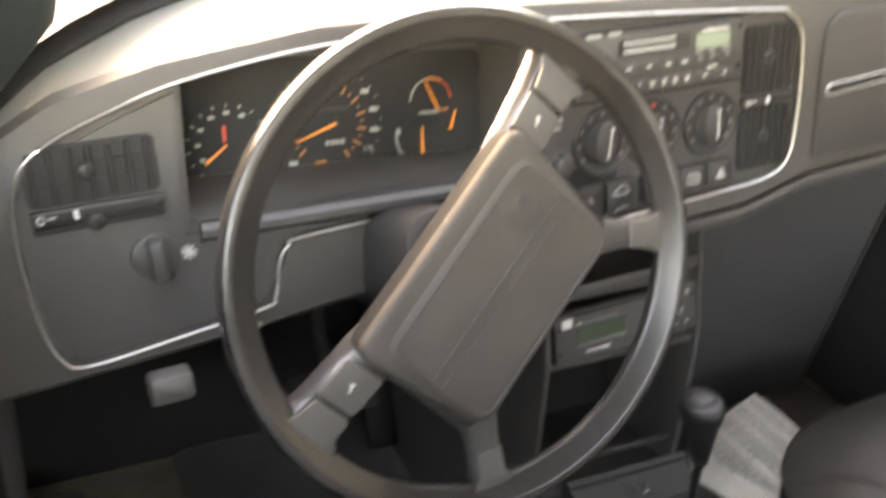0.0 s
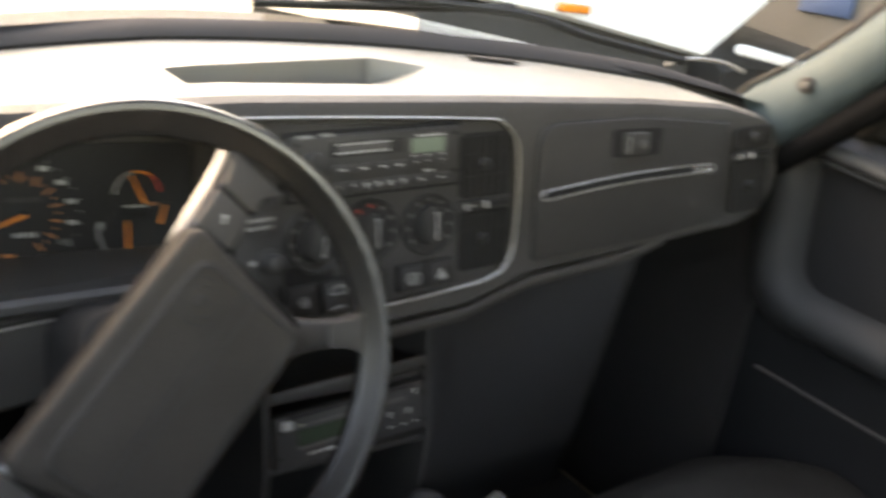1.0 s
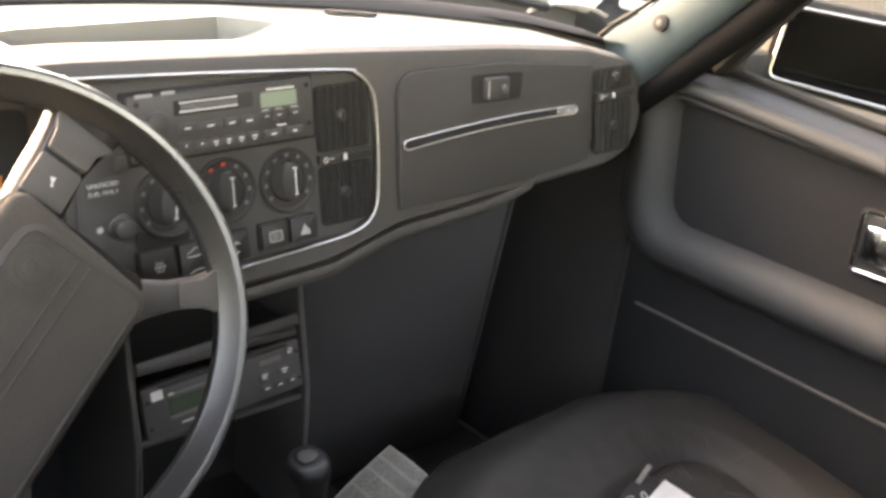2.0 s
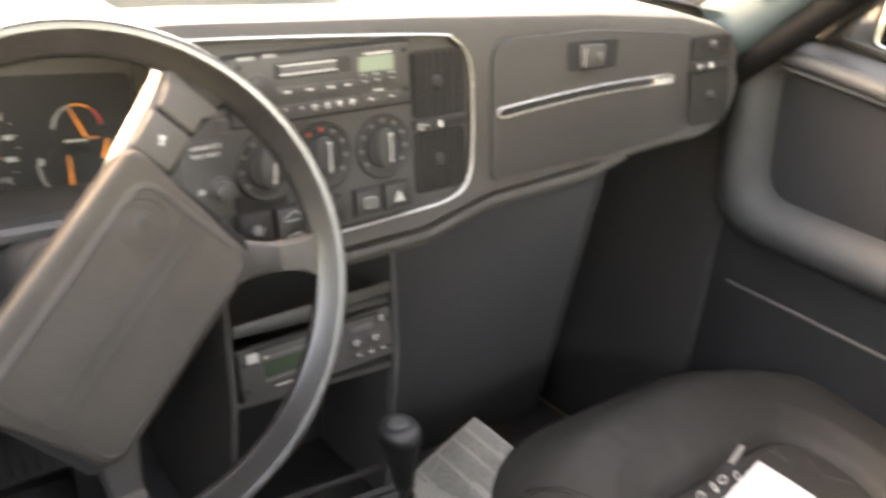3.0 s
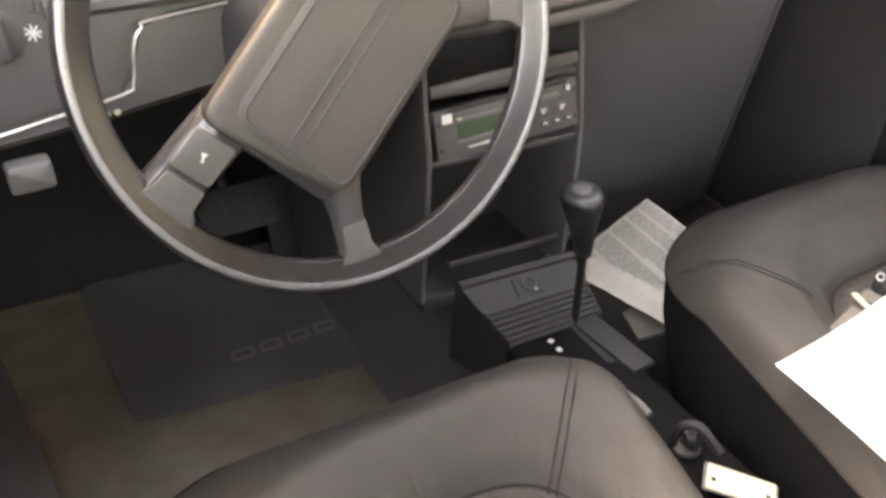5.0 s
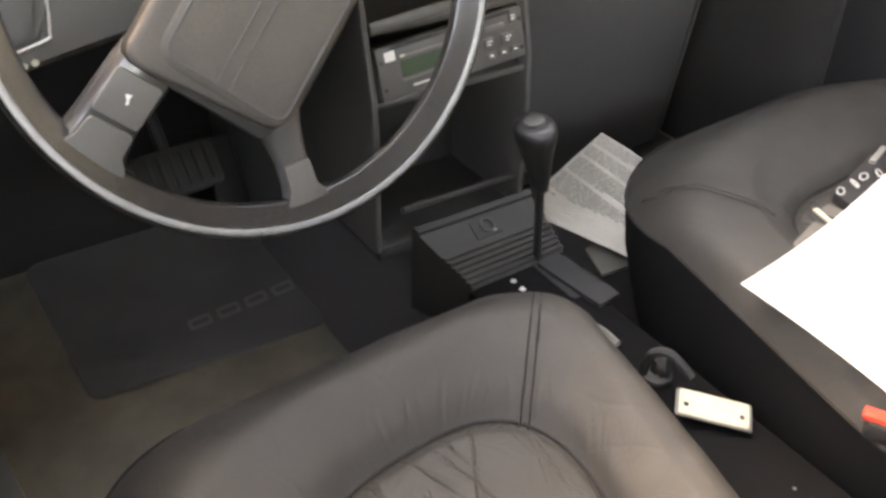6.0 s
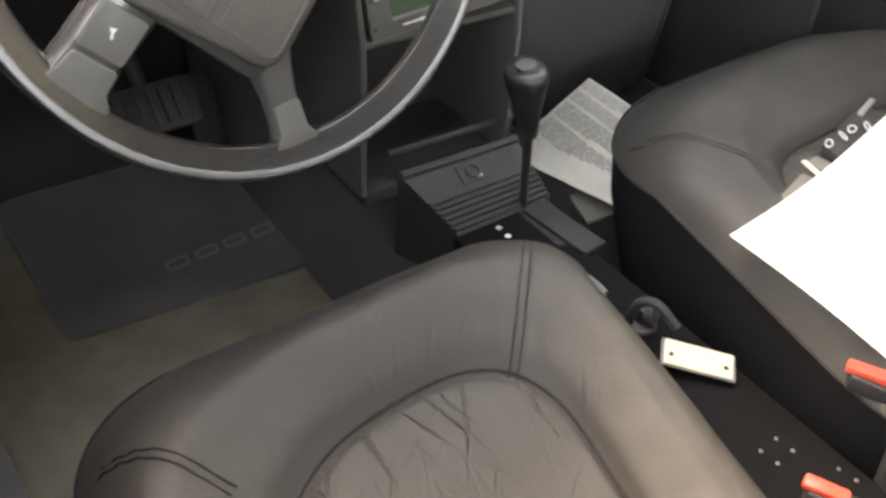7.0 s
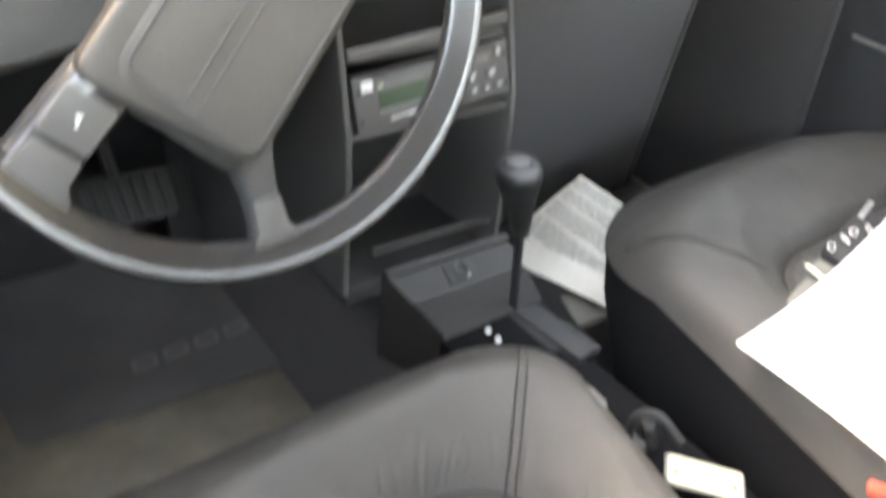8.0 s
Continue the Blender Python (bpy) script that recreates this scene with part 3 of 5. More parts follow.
def make_steering_wheel():
    w = wheel_frame()
    wheel = thing("steering_wheel", (0, 0, 0.62), "black four-spoke steering wheel with a slanting grey pad", "steering wheel")
    hoop = w @ Matrix.Translation((-0.0069, -0.0042, 0.0036))
    section = round_outline([(0.013, -0.005), (0.013, 0.006), (0.0105, 0.0118), (0.004, 0.0108), (-0.0115, 0.0025), (-0.0135, -0.004), (-0.007, -0.0128), (0.006, -0.0128)], [0.004, 0.003, 0.0024, 0.003, 0.004, 0.004, 0.005, 0.005], 5)
    rings = []
    for i in range(96):
        a = 2 * math.pi * i / 96
        rings.append([hoop @ Vector(((0.1808 + p.x) * math.cos(a), (0.1808 + p.x) * math.sin(a), p.y)) for p in section])
    bm = loft(rings + [rings[0]])
    bmesh.ops.remove_doubles(bm, verts=bm.verts[:], dist=1e-6)
    part("rim", bm, RIM, wheel, "black leather-grained rim", 80)
    # body under the pad, with the arms that reach the rim
    body = [(-0.112, 0.052), (0.088, 0.052), (0.084, -0.06), (0.05, -0.073), (-0.078, -0.073), (-0.113, -0.06)]
    rings = []
    for z, s in ((-0.022, 0.7), (-0.004, 0.88), (0.008, 0.975), (0.015, 0.985), (0.022, 0.985), (0.0295, 0.985), (0.0305, 0.95)):
        rings.append([w @ Vector((p.x * s, p.y * s, z)) for p in round_outline(body, 0.012)])
    part("hub_body", loft(rings, caps=True), HUB_SIDE, wheel, "matt dark grey hub")
    cover = round_outline([(-0.101, -0.062), (0.074, -0.062), (0.088, 0.0525), (-0.112, 0.0525)], [0.004, 0.004, 0.014, 0.014], 6)
    rings = []
    for z, d in ((0.0285, 0.0004), (0.0335, 0.0), (0.0358, 0.0008), (0.0375, 0.0024), (0.0383, 0.005), (0.0385, 0.01)):
        rings.append([w @ Vector((p.x * (1 - d / 0.1), p.y * (1 - d / 0.045), z)) for p in cover])
    part("hub_cover", loft(rings, caps=True), HUB, wheel, "grey grained vinyl hub cover", 50)
    px, py = -0.0135, -0.0145
    out = round_outline(rect(0.18, 0.109), 0.02, 6)
    rings = []
    for z, d in ((0.012, -0.001), (0.031, 0.0), (0.0365, 0.0012), (0.0395, 0.0035), (0.041, 0.007), (0.0415, 0.013)):
        rings.append([w @ Vector((p.x * (1 - d / 0.09) + px, p.y * (1 - d / 0.0545) + py, z)) for p in out])
    pad = part("pad", loft(rings, caps=True), HUB, wheel, "grey grained vinyl pad")
    edge = round_outline(rect(0.164, 0.094), 0.012, 6)
    part("groove", tube([w @ Vector((p.x + px, p.y + py, 0.0413)) for p in edge], 0.0012, 6, True), GROOVE, pad)
    for y in (-0.007, -0.017):
        part("groove", tube([w @ Vector((x + px, y, 0.0415)) for x in np.linspace(-0.0815, 0.0815, 6)], 0.0010, 6), GROOVE, pad)
    ex, ey = 0.0453, 0.0165
    emblem = part("emblem", disc(0.0175, 0.0012, w @ Matrix.Translation((ex, ey, 0.041)), 36, 0.0006), HUB, pad, "round moulded badge")
    for rr in (0.0172, 0.0115):
        part("ring", tube([w @ Vector((ex + rr * math.cos(a), ey + rr * math.sin(a), 0.0421)) for a in np.linspace(0, 2 * math.pi, 33)[:-1]], 0.0007, 6, True), GROOVE, emblem)
    part("boss", disc(0.0055, 0.002, w @ Matrix.Translation((ex, ey, 0.0413)), 6, 0.0006), GROOVE, emblem)
    hs = -0.0135
    for s in (1, -1):
        # upper arm with its horn button
        rings = []
        for x, y0, y1, z0, z1 in ((0.07, 0.01, 0.049, -0.006, 0.0225), (0.09, 0.01, 0.0525, -0.006, 0.022), (0.112, 0.012, 0.0545, -0.005, 0.0195), (0.135, 0.014, 0.0555, -0.006, 0.014), (0.155, 0.01, 0.057, -0.008, 0.008), (0.172, 0.0, 0.064, -0.008, 0.005)):
            deep = min(0.017, z1 + 0.012)
            rings.append([w @ Vector((s * x + (hs if x < 0.16 else 0), y, z)) for y, z in ((y0, z0), (y0, z1 - 0.004), (y0 + 0.004, z1), (y1 - 0.007, z1), (y1 - 0.0055, z1 - 0.001), (y1 - 0.0005, z1 - deep), (y1 - 0.004, z1 - deep - 0.002))])
        part("upper_spoke", loft(rings, caps=True), GLOSS, wheel, "glossy black spoke", 50)
        slope = Matrix.Rotation(radians(s * 14), 4, "Y")
        m = w @ Matrix.Translation((s * 0.1175 + hs, 0.0325, 0.0185)) @ slope
        button = part("horn_button", plate(rrect(0.033, 0.033, 0.003), 0.0025, m, 0.0008), SPOKE, wheel, "grey horn button with a white mark")
        mark = m @ Matrix.Translation((0, 0, 0.0026)) @ Matrix.Rotation(radians(20), 4, "Z")
        part("horn_mark", plate([(-0.0035, -0.001), (0.0, -0.0006), (0.0035, -0.0024), (0.0035, 0.0024), (0.0, 0.0006), (-0.0035, 0.001)], 0.0003, mark), WHITE, button)
        m = w @ Matrix.Translation((s * 0.1495 + hs, 0.031, 0.0105)) @ Matrix.Rotation(radians(s * 18), 4, "Y")
        outline = [(-0.0125, -0.015), (0.004, -0.016), (0.017, -0.027), (0.017, 0.025), (0.004, 0.0185), (-0.0125, 0.0165)]
        part("spoke_cover", plate(round_outline([(s * p[0], p[1]) for p in outline], 0.004), 0.003, m, 0.001), SPOKE, wheel, "grey spoke end")
        # lower arm
        c0 = Vector((0.098 if s > 0 else -0.117, -0.1045, 0.004))
        d = Vector((s * 0.62, -0.785, 0)).normalized()
        n = Vector((-d.y, d.x, 0))
        rings = []
        for t, wd, th, h in ((-0.058, 0.022, 0.010, 0.005), (-0.035, 0.0145, 0.010, 0.004), (-0.012, 0.0115, 0.008, 0.002), (0.012, 0.0125, 0.007, -0.001), (0.026, 0.017, 0.006, -0.002), (0.04, 0.024, 0.005, -0.003)):
            c = c0 + d * min(t, 0.178 - c0.xy.length) + Vector((0, 0, h - 0.004 + 0.0002 * t))
            rings.append([w @ (c + n * (u * wd) + Vector((0, 0, v * th))) for u, v in ((-1, -1), (-1, 0.5), (-0.7, 1), (0.7, 1), (1, 0.5), (1, -1))])
        part("lower_spoke", loft(rings, caps=True), PLASTIC, wheel, "", 50)
        ang = math.degrees(math.atan2(d.y, d.x))
        m = w @ Matrix.Translation(c0 + d * 0.004 + Vector((0, 0, 0.004))) @ Matrix.Rotation(radians(ang), 4, "Z") @ Matrix.Rotation(radians(7), 4, "Y")
        outline = [(-0.0135, -0.0105), (0.008, -0.0115), (0.021, -0.0185), (0.021, 0.0185), (0.008, 0.0115), (-0.0135, 0.0105)]
        part("spoke_cover", plate(round_outline(outline, 0.003), 0.003, m, 0.001), SPOKE, wheel, "grey spoke end")


def bar_on(m, w, h, mat, parent, name="print", t=0.0004):
    return part(name, plate(rect(w, h), t, m), mat, parent)


def make_cluster():
    """Dials set deep behind the fascia."""
    cl = thing("instrument_cluster", (-0.04, 0.21, 0.61), "black instrument cluster with orange needles behind the wheel", "instrument cluster")
    k = 1 / math.cos(LEAN)

    def deep(x, z, out):
        """A placement that far behind the fascia, level with height z on it."""
        return fascia(x, z - out * math.sin(LEAN), out, 0)

    o = deep(0, 0.65, -0.081)
    part("backing", plate(rrect(0.288, 0.105, 0.01, -0.039, 0.018), 0.004, o), DARK, cl, "matt black dial plate")

    def dial(x, z, r, ticks, a0, a1, name, numbers=0):
        face = part(name, disc(r, 0.0012, deep(x, z, -0.0768), 48), DARK, cl)
        for i in range(ticks):
            a = a0 + (a1 - a0) * i / (ticks - 1)
            big = i % 2 == 0
            m = deep(x, z, -0.0754) @ Matrix.Rotation(radians(a), 4, "Z")
            bar_on(m @ Matrix.Translation((r * 0.96, 0, 0)), 0.0016 if numbers else r * 0.1, 0.0011 if big else 0.0008, GREY_PRINT, face, "tick")
            if numbers:
                bar_on(m @ Matrix.Translation((r * 0.62, 0, 0)), 0.0085 if big else 0.003, 0.0018 if big else 0.0012, ORANGE_PRINT, face, "scale_mark")
                if big:
                    m = deep(x + r * 0.85 * math.cos(radians(a)), z + r * 0.85 * math.sin(radians(a)) / k, -0.0754)
                    if i >= ticks - 3:
                        lettering("125" if i == ticks - 1 else "115", 0.0068, m, GREY_PRINT, "numeral", face)
                    else:
                        bar_on(m, 0.008, 0.0042, GREY_PRINT, face, "numeral_bar")
        return face

    def needle(face, x, z, a, ln, back=0.0):
        m = deep(x, z, -0.072) @ Matrix.Rotation(radians(a), 4, "Z")
        part("needle", plate([(-back, -0.0014), (ln, -0.0007), (ln, 0.0007), (-back, 0.0014)], 0.0012, m, 0.0003), ORANGE, face, "orange needle")

    speedo = dial(-0.048, 0.6605, 0.054, 25, 225, -57, "speedometer", 1)
    needle(speedo, -0.041, 0.662, 201, 0.039, 0.0)
    part("hub", disc(0.004, 0.003, deep(-0.041, 0.662, -0.0745), 20, 0.001), DARK, speedo)
    for dz, n in ((0.012, 6), (-0.018, 4)):
        for i in range(n):
            bar_on(deep(-0.041 + (i - (n - 1) / 2) * 0.0048, 0.662 + dz, -0.0754), 0.0032, 0.0042, GREY_PRINT if dz < 0 else GROOVE, speedo, "counter_digit")
    bar_on(deep(-0.055, 0.627, -0.0754), 0.01, 0.0028, ORANGE_PRINT, speedo)
    bar_on(deep(-0.054, 0.622, -0.0754), 0.01, 0.0022, GREY_PRINT, speedo)
    # small gauges right of it
    temp = part("turbo_gauge", disc(0.022, 0.001, deep(0.054, 0.675, -0.0768), 32), DARK, cl)
    def arc(face, x, z, r, a0, a1, mat):
        pts = [deep(x + r * math.cos(radians(a)), z + r * math.sin(radians(a)) / k, -0.0752).translation for a in np.linspace(a0, a1, 14)]
        part("scale", tube(pts, 0.0009, 5), mat, face)
    arc(temp, 0.054, 0.675, 0.0205, 178, 105, GREY_PRINT)
    arc(temp, 0.054, 0.675, 0.0205, 103, 58, ORANGE)
    arc(temp, 0.054, 0.675, 0.0205, 56, 5, RED_PRINT)
    needle(temp, 0.0595, 0.668, 116, 0.028)
    bar_on(deep(0.052, 0.664, -0.0754), 0.02, 0.002, GREY_PRINT, temp)
    bar_on(deep(0.067, 0.6655, -0.0754), 0.01, 0.0022, ORANGE_PRINT, temp)
    fuel = part("fuel_gauge", disc(0.022, 0.001, deep(0.046, 0.640, -0.0768), 32), DARK, cl)
    arc(fuel, 0.052, 0.645, 0.033, 178, 225, GREY_PRINT)
    needle(fuel, 0.0445, 0.6265, 92, 0.026)
    bar_on(deep(0.0385, 0.6235, -0.0754), 0.004, 0.003, RED_PRINT, fuel)
    bar_on(deep(0.021, 0.648, -0.0754), 0.004, 0.006, GREY_PRINT, fuel)
    heat = part("temperature_gauge", disc(0.016, 0.001, deep(0.082, 0.650, -0.0768), 32), DARK, cl)
    needle(heat, 0.0735, 0.648, 75, 0.018)
    # rev counter behind the left of the rim
    rev = dial(-0.137, 0.650, 0.036, 15, 225, -45, "rev_counter", 0)
    needle(rev, -0.158, 0.637, 38, 0.024)
    needle(rev, -0.153, 0.6, 95, 0.022)
    bar_on(deep(-0.14, 0.66, -0.0754), 0.003, 0.014, RED_PRINT, rev)
    for a in (60, 90, 120, 150, 180, 210):
        bar_on(deep(-0.137 + 0.026 * math.cos(radians(a)), 0.652 + 0.026 * math.sin(radians(a)), -0.0754), 0.005, 0.003, GREY_PRINT, rev, "numeral_bar")


def make_radio():
    radio = thing("car_radio", (0.26, 0.15, 0.695), "black cassette radio with a pale green display", "radio")
    x0, x1, z0, z1 = 0.163, 0.3545, 0.6935, 0.7505
    cx, cz, w, h = (x0 + x1) / 2, (z0 + z1) / 2, x1 - x0, (z1 - z0) / math.cos(LEAN)
    part("surround", plate(rrect(w + 0.008, h + 0.008, 0.002, segs=2), 0.006, fascia(cx, cz, -0.004), 0.0015), DARK, radio)
    part("faceplate", plate(rrect(w, h, 0.002, segs=2), 0.009, fascia(cx, cz, -0.003), 0.001), PLASTIC, radio)

    def on(x, z, out=0.006):
        return fascia(x, z, out)

    part("display", plate(rrect(0.0405, 0.0145, 0.001, segs=2), 0.0006, on(0.3145, 0.7378)), LCD, radio, "pale green liquid crystal display")
    bar_on(on(0.3165, 0.7475), 0.032, 0.0016, WHITE, radio)
    slot = part("cassette_slot", plate(rrect(0.08, 0.0135, 0.001, segs=2), 0.0006, on(0.2445, 0.736)), DARK, radio, "black cassette slot")
    bar_on(on(0.2393, 0.74, 0.0066), 0.059, 0.0014, WHITE, slot)
    bar_on(on(0.2408, 0.7322, 0.0066), 0.062, 0.0016, WHITE, slot)
    part("cassette_door", plate(rrect(0.058, 0.0045, 0.001, segs=2), 0.0012, on(0.24, 0.736, 0.0062), 0.0004), GREY_PLASTIC, slot)
    part("cassette_flap", plate(rrect(0.016, 0.013, 0.001, segs=2), 0.001, on(0.277, 0.7375, 0.0066)), GROOVE, slot)
    for x, wd in ((0.2165, 0.019), (0.2395, 0.025), (0.2617, 0.016), (0.2805, 0.018)):
        z = 0.7172 + 0.055 * (x - 0.25)
        b = part("button", plate(rrect(wd, 0.0085, 0.0012, segs=2), 0.002, on(x, z), 0.0005), PLASTIC, radio)
        bar_on(on(x, z, 0.0082), 0.0065, 0.0016, WHITE, b)
    for i, x in enumerate((0.2145, 0.2304, 0.2445, 0.258, 0.2713, 0.2855)):
        z = 0.7012 + 0.065 * (x - 0.258)
        b = part("button", plate(rrect(0.0135, 0.0095, 0.0012, segs=2), 0.002, on(x, z), 0.0005), PLASTIC, radio)
        bar_on(on(x, z + 0.0013, 0.0082), 0.0055 if i > 1 else 0.002, 0.0016, WHITE, b)
        if i > 1:
            bar_on(on(x, z - 0.0015, 0.0082), 0.003, 0.0016, WHITE, b)
    for x, z, wd in ((0.307, 0.7043, 0.021), (0.3315, 0.706, 0.021), (0.2995, 0.7215, 0.011), (0.314, 0.7225, 0.014), (0.332, 0.7237, 0.014)):
        b = part("button", plate(rrect(wd, 0.0085, 0.0012, segs=2), 0.002, on(x, z), 0.0005), PLASTIC, radio)
        bar_on(on(x, z, 0.0082), 0.005, 0.0014, GREY_PRINT if z > 0.71 else WHITE, b)
    bar_on(on(0.317, 0.7123), 0.011, 0.0016, WHITE, radio)
    for x in (0.2995, 0.314, 0.332):
        bar_on(on(x, 0.7282 + 0.065 * (x - 0.314)), 0.008, 0.0012, GREY_PRINT, radio)
    for x, z in ((0.3465, 0.7495), (0.3495, 0.712), (0.17, 0.738), (0.17, 0.7)):
        part("screw", disc(0.0025, 0.001, on(x, z), 12), DARK, radio)
    part("volume_knob", disc(0.0105, 0.006, on(0.188, 0.722), 28, 0.002), PLASTIC, radio, "black round knob")
    bar_on(on(0.177, 0.7455), 0.016, 0.003, GREY_PRINT, radio)
    bar_on(on(0.2, 0.7475), 0.013, 0.003, GREY_PRINT, radio)


def make_heater_dial(x, z, turn, red):
    d = thing("heater_dial", (x, face_y(z), z), "round black heater dial with a white pointer line", "dial", "heater dials in the control panel")
    o = fascia(x, z, -0.003)
    # a raised ring round a dished well
    rings = []
    for r, h in ((0.0335, 0.0), (0.0335, 0.003), (0.0325, 0.0042), (0.031, 0.0045), (0.0295, 0.0038), (0.0285, 0.002), (0.023, 0.0012)):
        rings.append([o @ Vector((r * math.cos(a), r * math.sin(a), h)) for a in np.linspace(0, 2 * math.pi, 49)[:-1]])
    base = part("ring", loft(rings, caps=True), KNOB, d, smooth=50)
    for a in np.linspace(215, -35, 9):
        m = o @ Matrix.Rotation(radians(a), 4, "Z") @ Matrix.Translation((0.0262, 0, 0.0016))
        bar_on(m, 0.0034, 0.0042, RED_PRINT if red and 70 < a < 170 else DIM_PRINT, base, "dial_mark")
    m = o @ Matrix.Translation((0, 0, 0.001)) @ Matrix.Rotation(radians(turn), 4, "Z")
    part("knob", disc(0.0218, 0.004, m, 40, 0.0015, 0.0205), DARK, d, "black turning knob")
    # the grip: steep on one side, a broad dished slope on the other
    rings = []
    for t in np.linspace(-1, 1, 11):
        w = math.sqrt(max(1 - (0.93 * t) ** 2, 0.05))
        rings.append([m @ Vector((px * w, 0.0195 * t, 0.0035 + h)) for px, h in ((-0.009, 0.0), (-0.0015, 0.0045), (0.0022, 0.0058), (0.0048, 0.0058), (0.0075, 0.0035), (0.0165, 0.0))])
    grip = part("grip", loft(rings, caps=True), KNOB, d, smooth=35)
    top = m @ Matrix.Translation((0.0036, 0, 0.0094))
    part("pointer", plate(rect(0.0013, 0.027), 0.0005, top), WHITE, grip, "white pointer line")
    for y, wd in ((0.0135, 0.0055), (-0.0135, 0.004)):
        bar_on(top @ Matrix.Translation((0, y, 0)), wd, 0.0013, WHITE, grip, "pointer_end")


def make_switch(x, z, w, h, label, mark, group="switches in the control panel"):
    s = thing("switch", (x, face_y(z), z), label, "switch", group)
    part("bezel", plate(rrect(w + 0.003, h + 0.003, 0.002, segs=2), 0.002, fascia(x, z, -0.003)), DARK, s)
    key = part("key", plate(rrect(w, h, 0.002, segs=3), 0.008, fascia(x, z, -0.003) @ Matrix.Rotation(radians(-4), 4, "X"), 0.0015), KNOB, s)
    o = fascia(x, z, 0.0057) @ Matrix.Rotation(radians(-4), 4, "X")
    if mark == "triangle":
        part("symbol", plate(round_outline([(-0.0068, -0.0055), (0.0068, -0.0055), (0, 0.0065)], 0.0012, 3), 0.0004, o), GREY_PRINT, key, "grey triangle")
    elif mark == "screen":
        part("symbol", tube([o @ Vector((p.x, p.y, 0.0003)) for p in rrect(0.014, 0.010, 0.002)], 0.0007, 5, True), GREY_PRINT, key, "grey rear window symbol")
        bm = bmesh.new()
        for x in (-0.003, 0.0, 0.003):
            plate(rect(0.0008, 0.006, x), 0.0005, o, bm=bm)
        part("symbol_waves", bm, GREY_PRINT, key)
    elif mark == "snow":
        bm = bmesh.new()
        for a in (0, 60, 120):
            plate(rect(0.012, 0.0012), 0.0005, o @ Matrix.Rotation(radians(a), 4, "Z"), bm=bm)
        part("symbol", bm, GREY_PRINT, key, "grey snowflake")
        part("symbol_ring", tube([o @ Vector((0.0042 * math.cos(a), 0.0042 * math.sin(a), 0.0004)) for a in np.linspace(0, 2 * math.pi, 17)[:-1]], 0.0005, 4, True), GREY_PRINT, key)
    elif mark == "car":
        pts = [(-0.009, -0.003), (-0.008, 0.001), (-0.004, 0.002), (-0.001, 0.005), (0.005, 0.005), (0.008, 0.001), (0.0095, -0.001), (0.008, -0.003)]
        part("symbol", tube([o @ Vector((a, b + 0.006, 0.0004)) for a, b in pts], 0.0007, 4, True), GREY_PRINT, key, "grey car outline")
        part("symbol", tube([o @ Vector((a, b, 0.0004)) for a, b in ((-0.008, -0.013), (-0.004, -0.011), (0.004, -0.010), (0.007, -0.0105))], 0.0008, 4), GREY_PRINT, key)
    elif mark == "lamp":
        part("symbol", tube([o @ Vector((0.004 * math.cos(a), 0.005 * math.sin(a), 0.0004)) for a in np.linspace(0.6, 5.2, 10)], 0.0008, 4), WHITE, key)


def make_vent(x0, x1, zlo, zmid, zhi, label, slats=7, out=0.0):
    v = thing("air_vent", ((x0 + x1) / 2, face_y(zlo), zlo), label, "air vent")
    cx, w = (x0 + x1) / 2, x1 - x0

    def at(x, z, o=0.0):
        return fascia(cx, zmid, o + out) @ Matrix.Translation((x, z, 0))
    for a, b in ((zlo - zmid, -0.007), (0.007, zhi - zmid)):
        cz, h = (a + b) / 2, b - a
        part("well", plate(rrect(w, h, 0.008), 0.001, at(0, cz, -0.0025)), DARK, v, "dark opening")
        for i in range(slats):
            x = w * ((i + 0.5) / slats - 0.5)
            part("slat", plate(rect(0.0046, h - 0.006), 0.0035, at(x, cz, -0.0018) @ Matrix.Rotation(radians(14), 4, "Y"), 0.001), VENT, v)
        for j in range(2):
            part("cross_slat", plate(rect(w - 0.006, 0.002), 0.0022, at(0, a + h * (j + 1) / 3, -0.0022)), VENT, v)
        tab = part("tab", disc(0.0068, 0.005, at(-0.004, cz + 0.002, 0.001), 20, 0.002, 0.0058), KNOB, v, "small turning tab")
        part("tab_grip", plate(rrect(0.003, 0.011, 0.0012), 0.003, at(-0.004, cz + 0.002, 0.0055), 0.001), KNOB, tab)
    bar = part("slider_bar", plate(rrect(w, 0.011, 0.002, segs=2), 0.006, at(0, 0, -0.003), 0.001), KNOB, v)
    part("slider_slot", plate(rrect(w * 0.55, 0.005, 0.002), 0.0004, at(w * 0.14, 0, 0.003)), DARK, bar)
    o = at(-w / 2 + 0.007, -0.0005, 0.0032)
    part("open_mark", tube([o @ Vector((0.0022 * math.cos(a), 0.003 * math.sin(a), 0)) for a in np.linspace(0, 2 * math.pi, 13)[:-1]], 0.0006, 4, True), WHITE, bar)
    bar_on(at(-w / 2 + 0.0145, 0.0, 0.003), 0.006, 0.0008, WHITE, bar)
    part("slider", plate(rrect(0.0035, 0.007, 0.001, segs=2), 0.003, at(-w / 2 + 0.0315, 0, 0.003), 0.001), WHITE, v, "white slider tip")


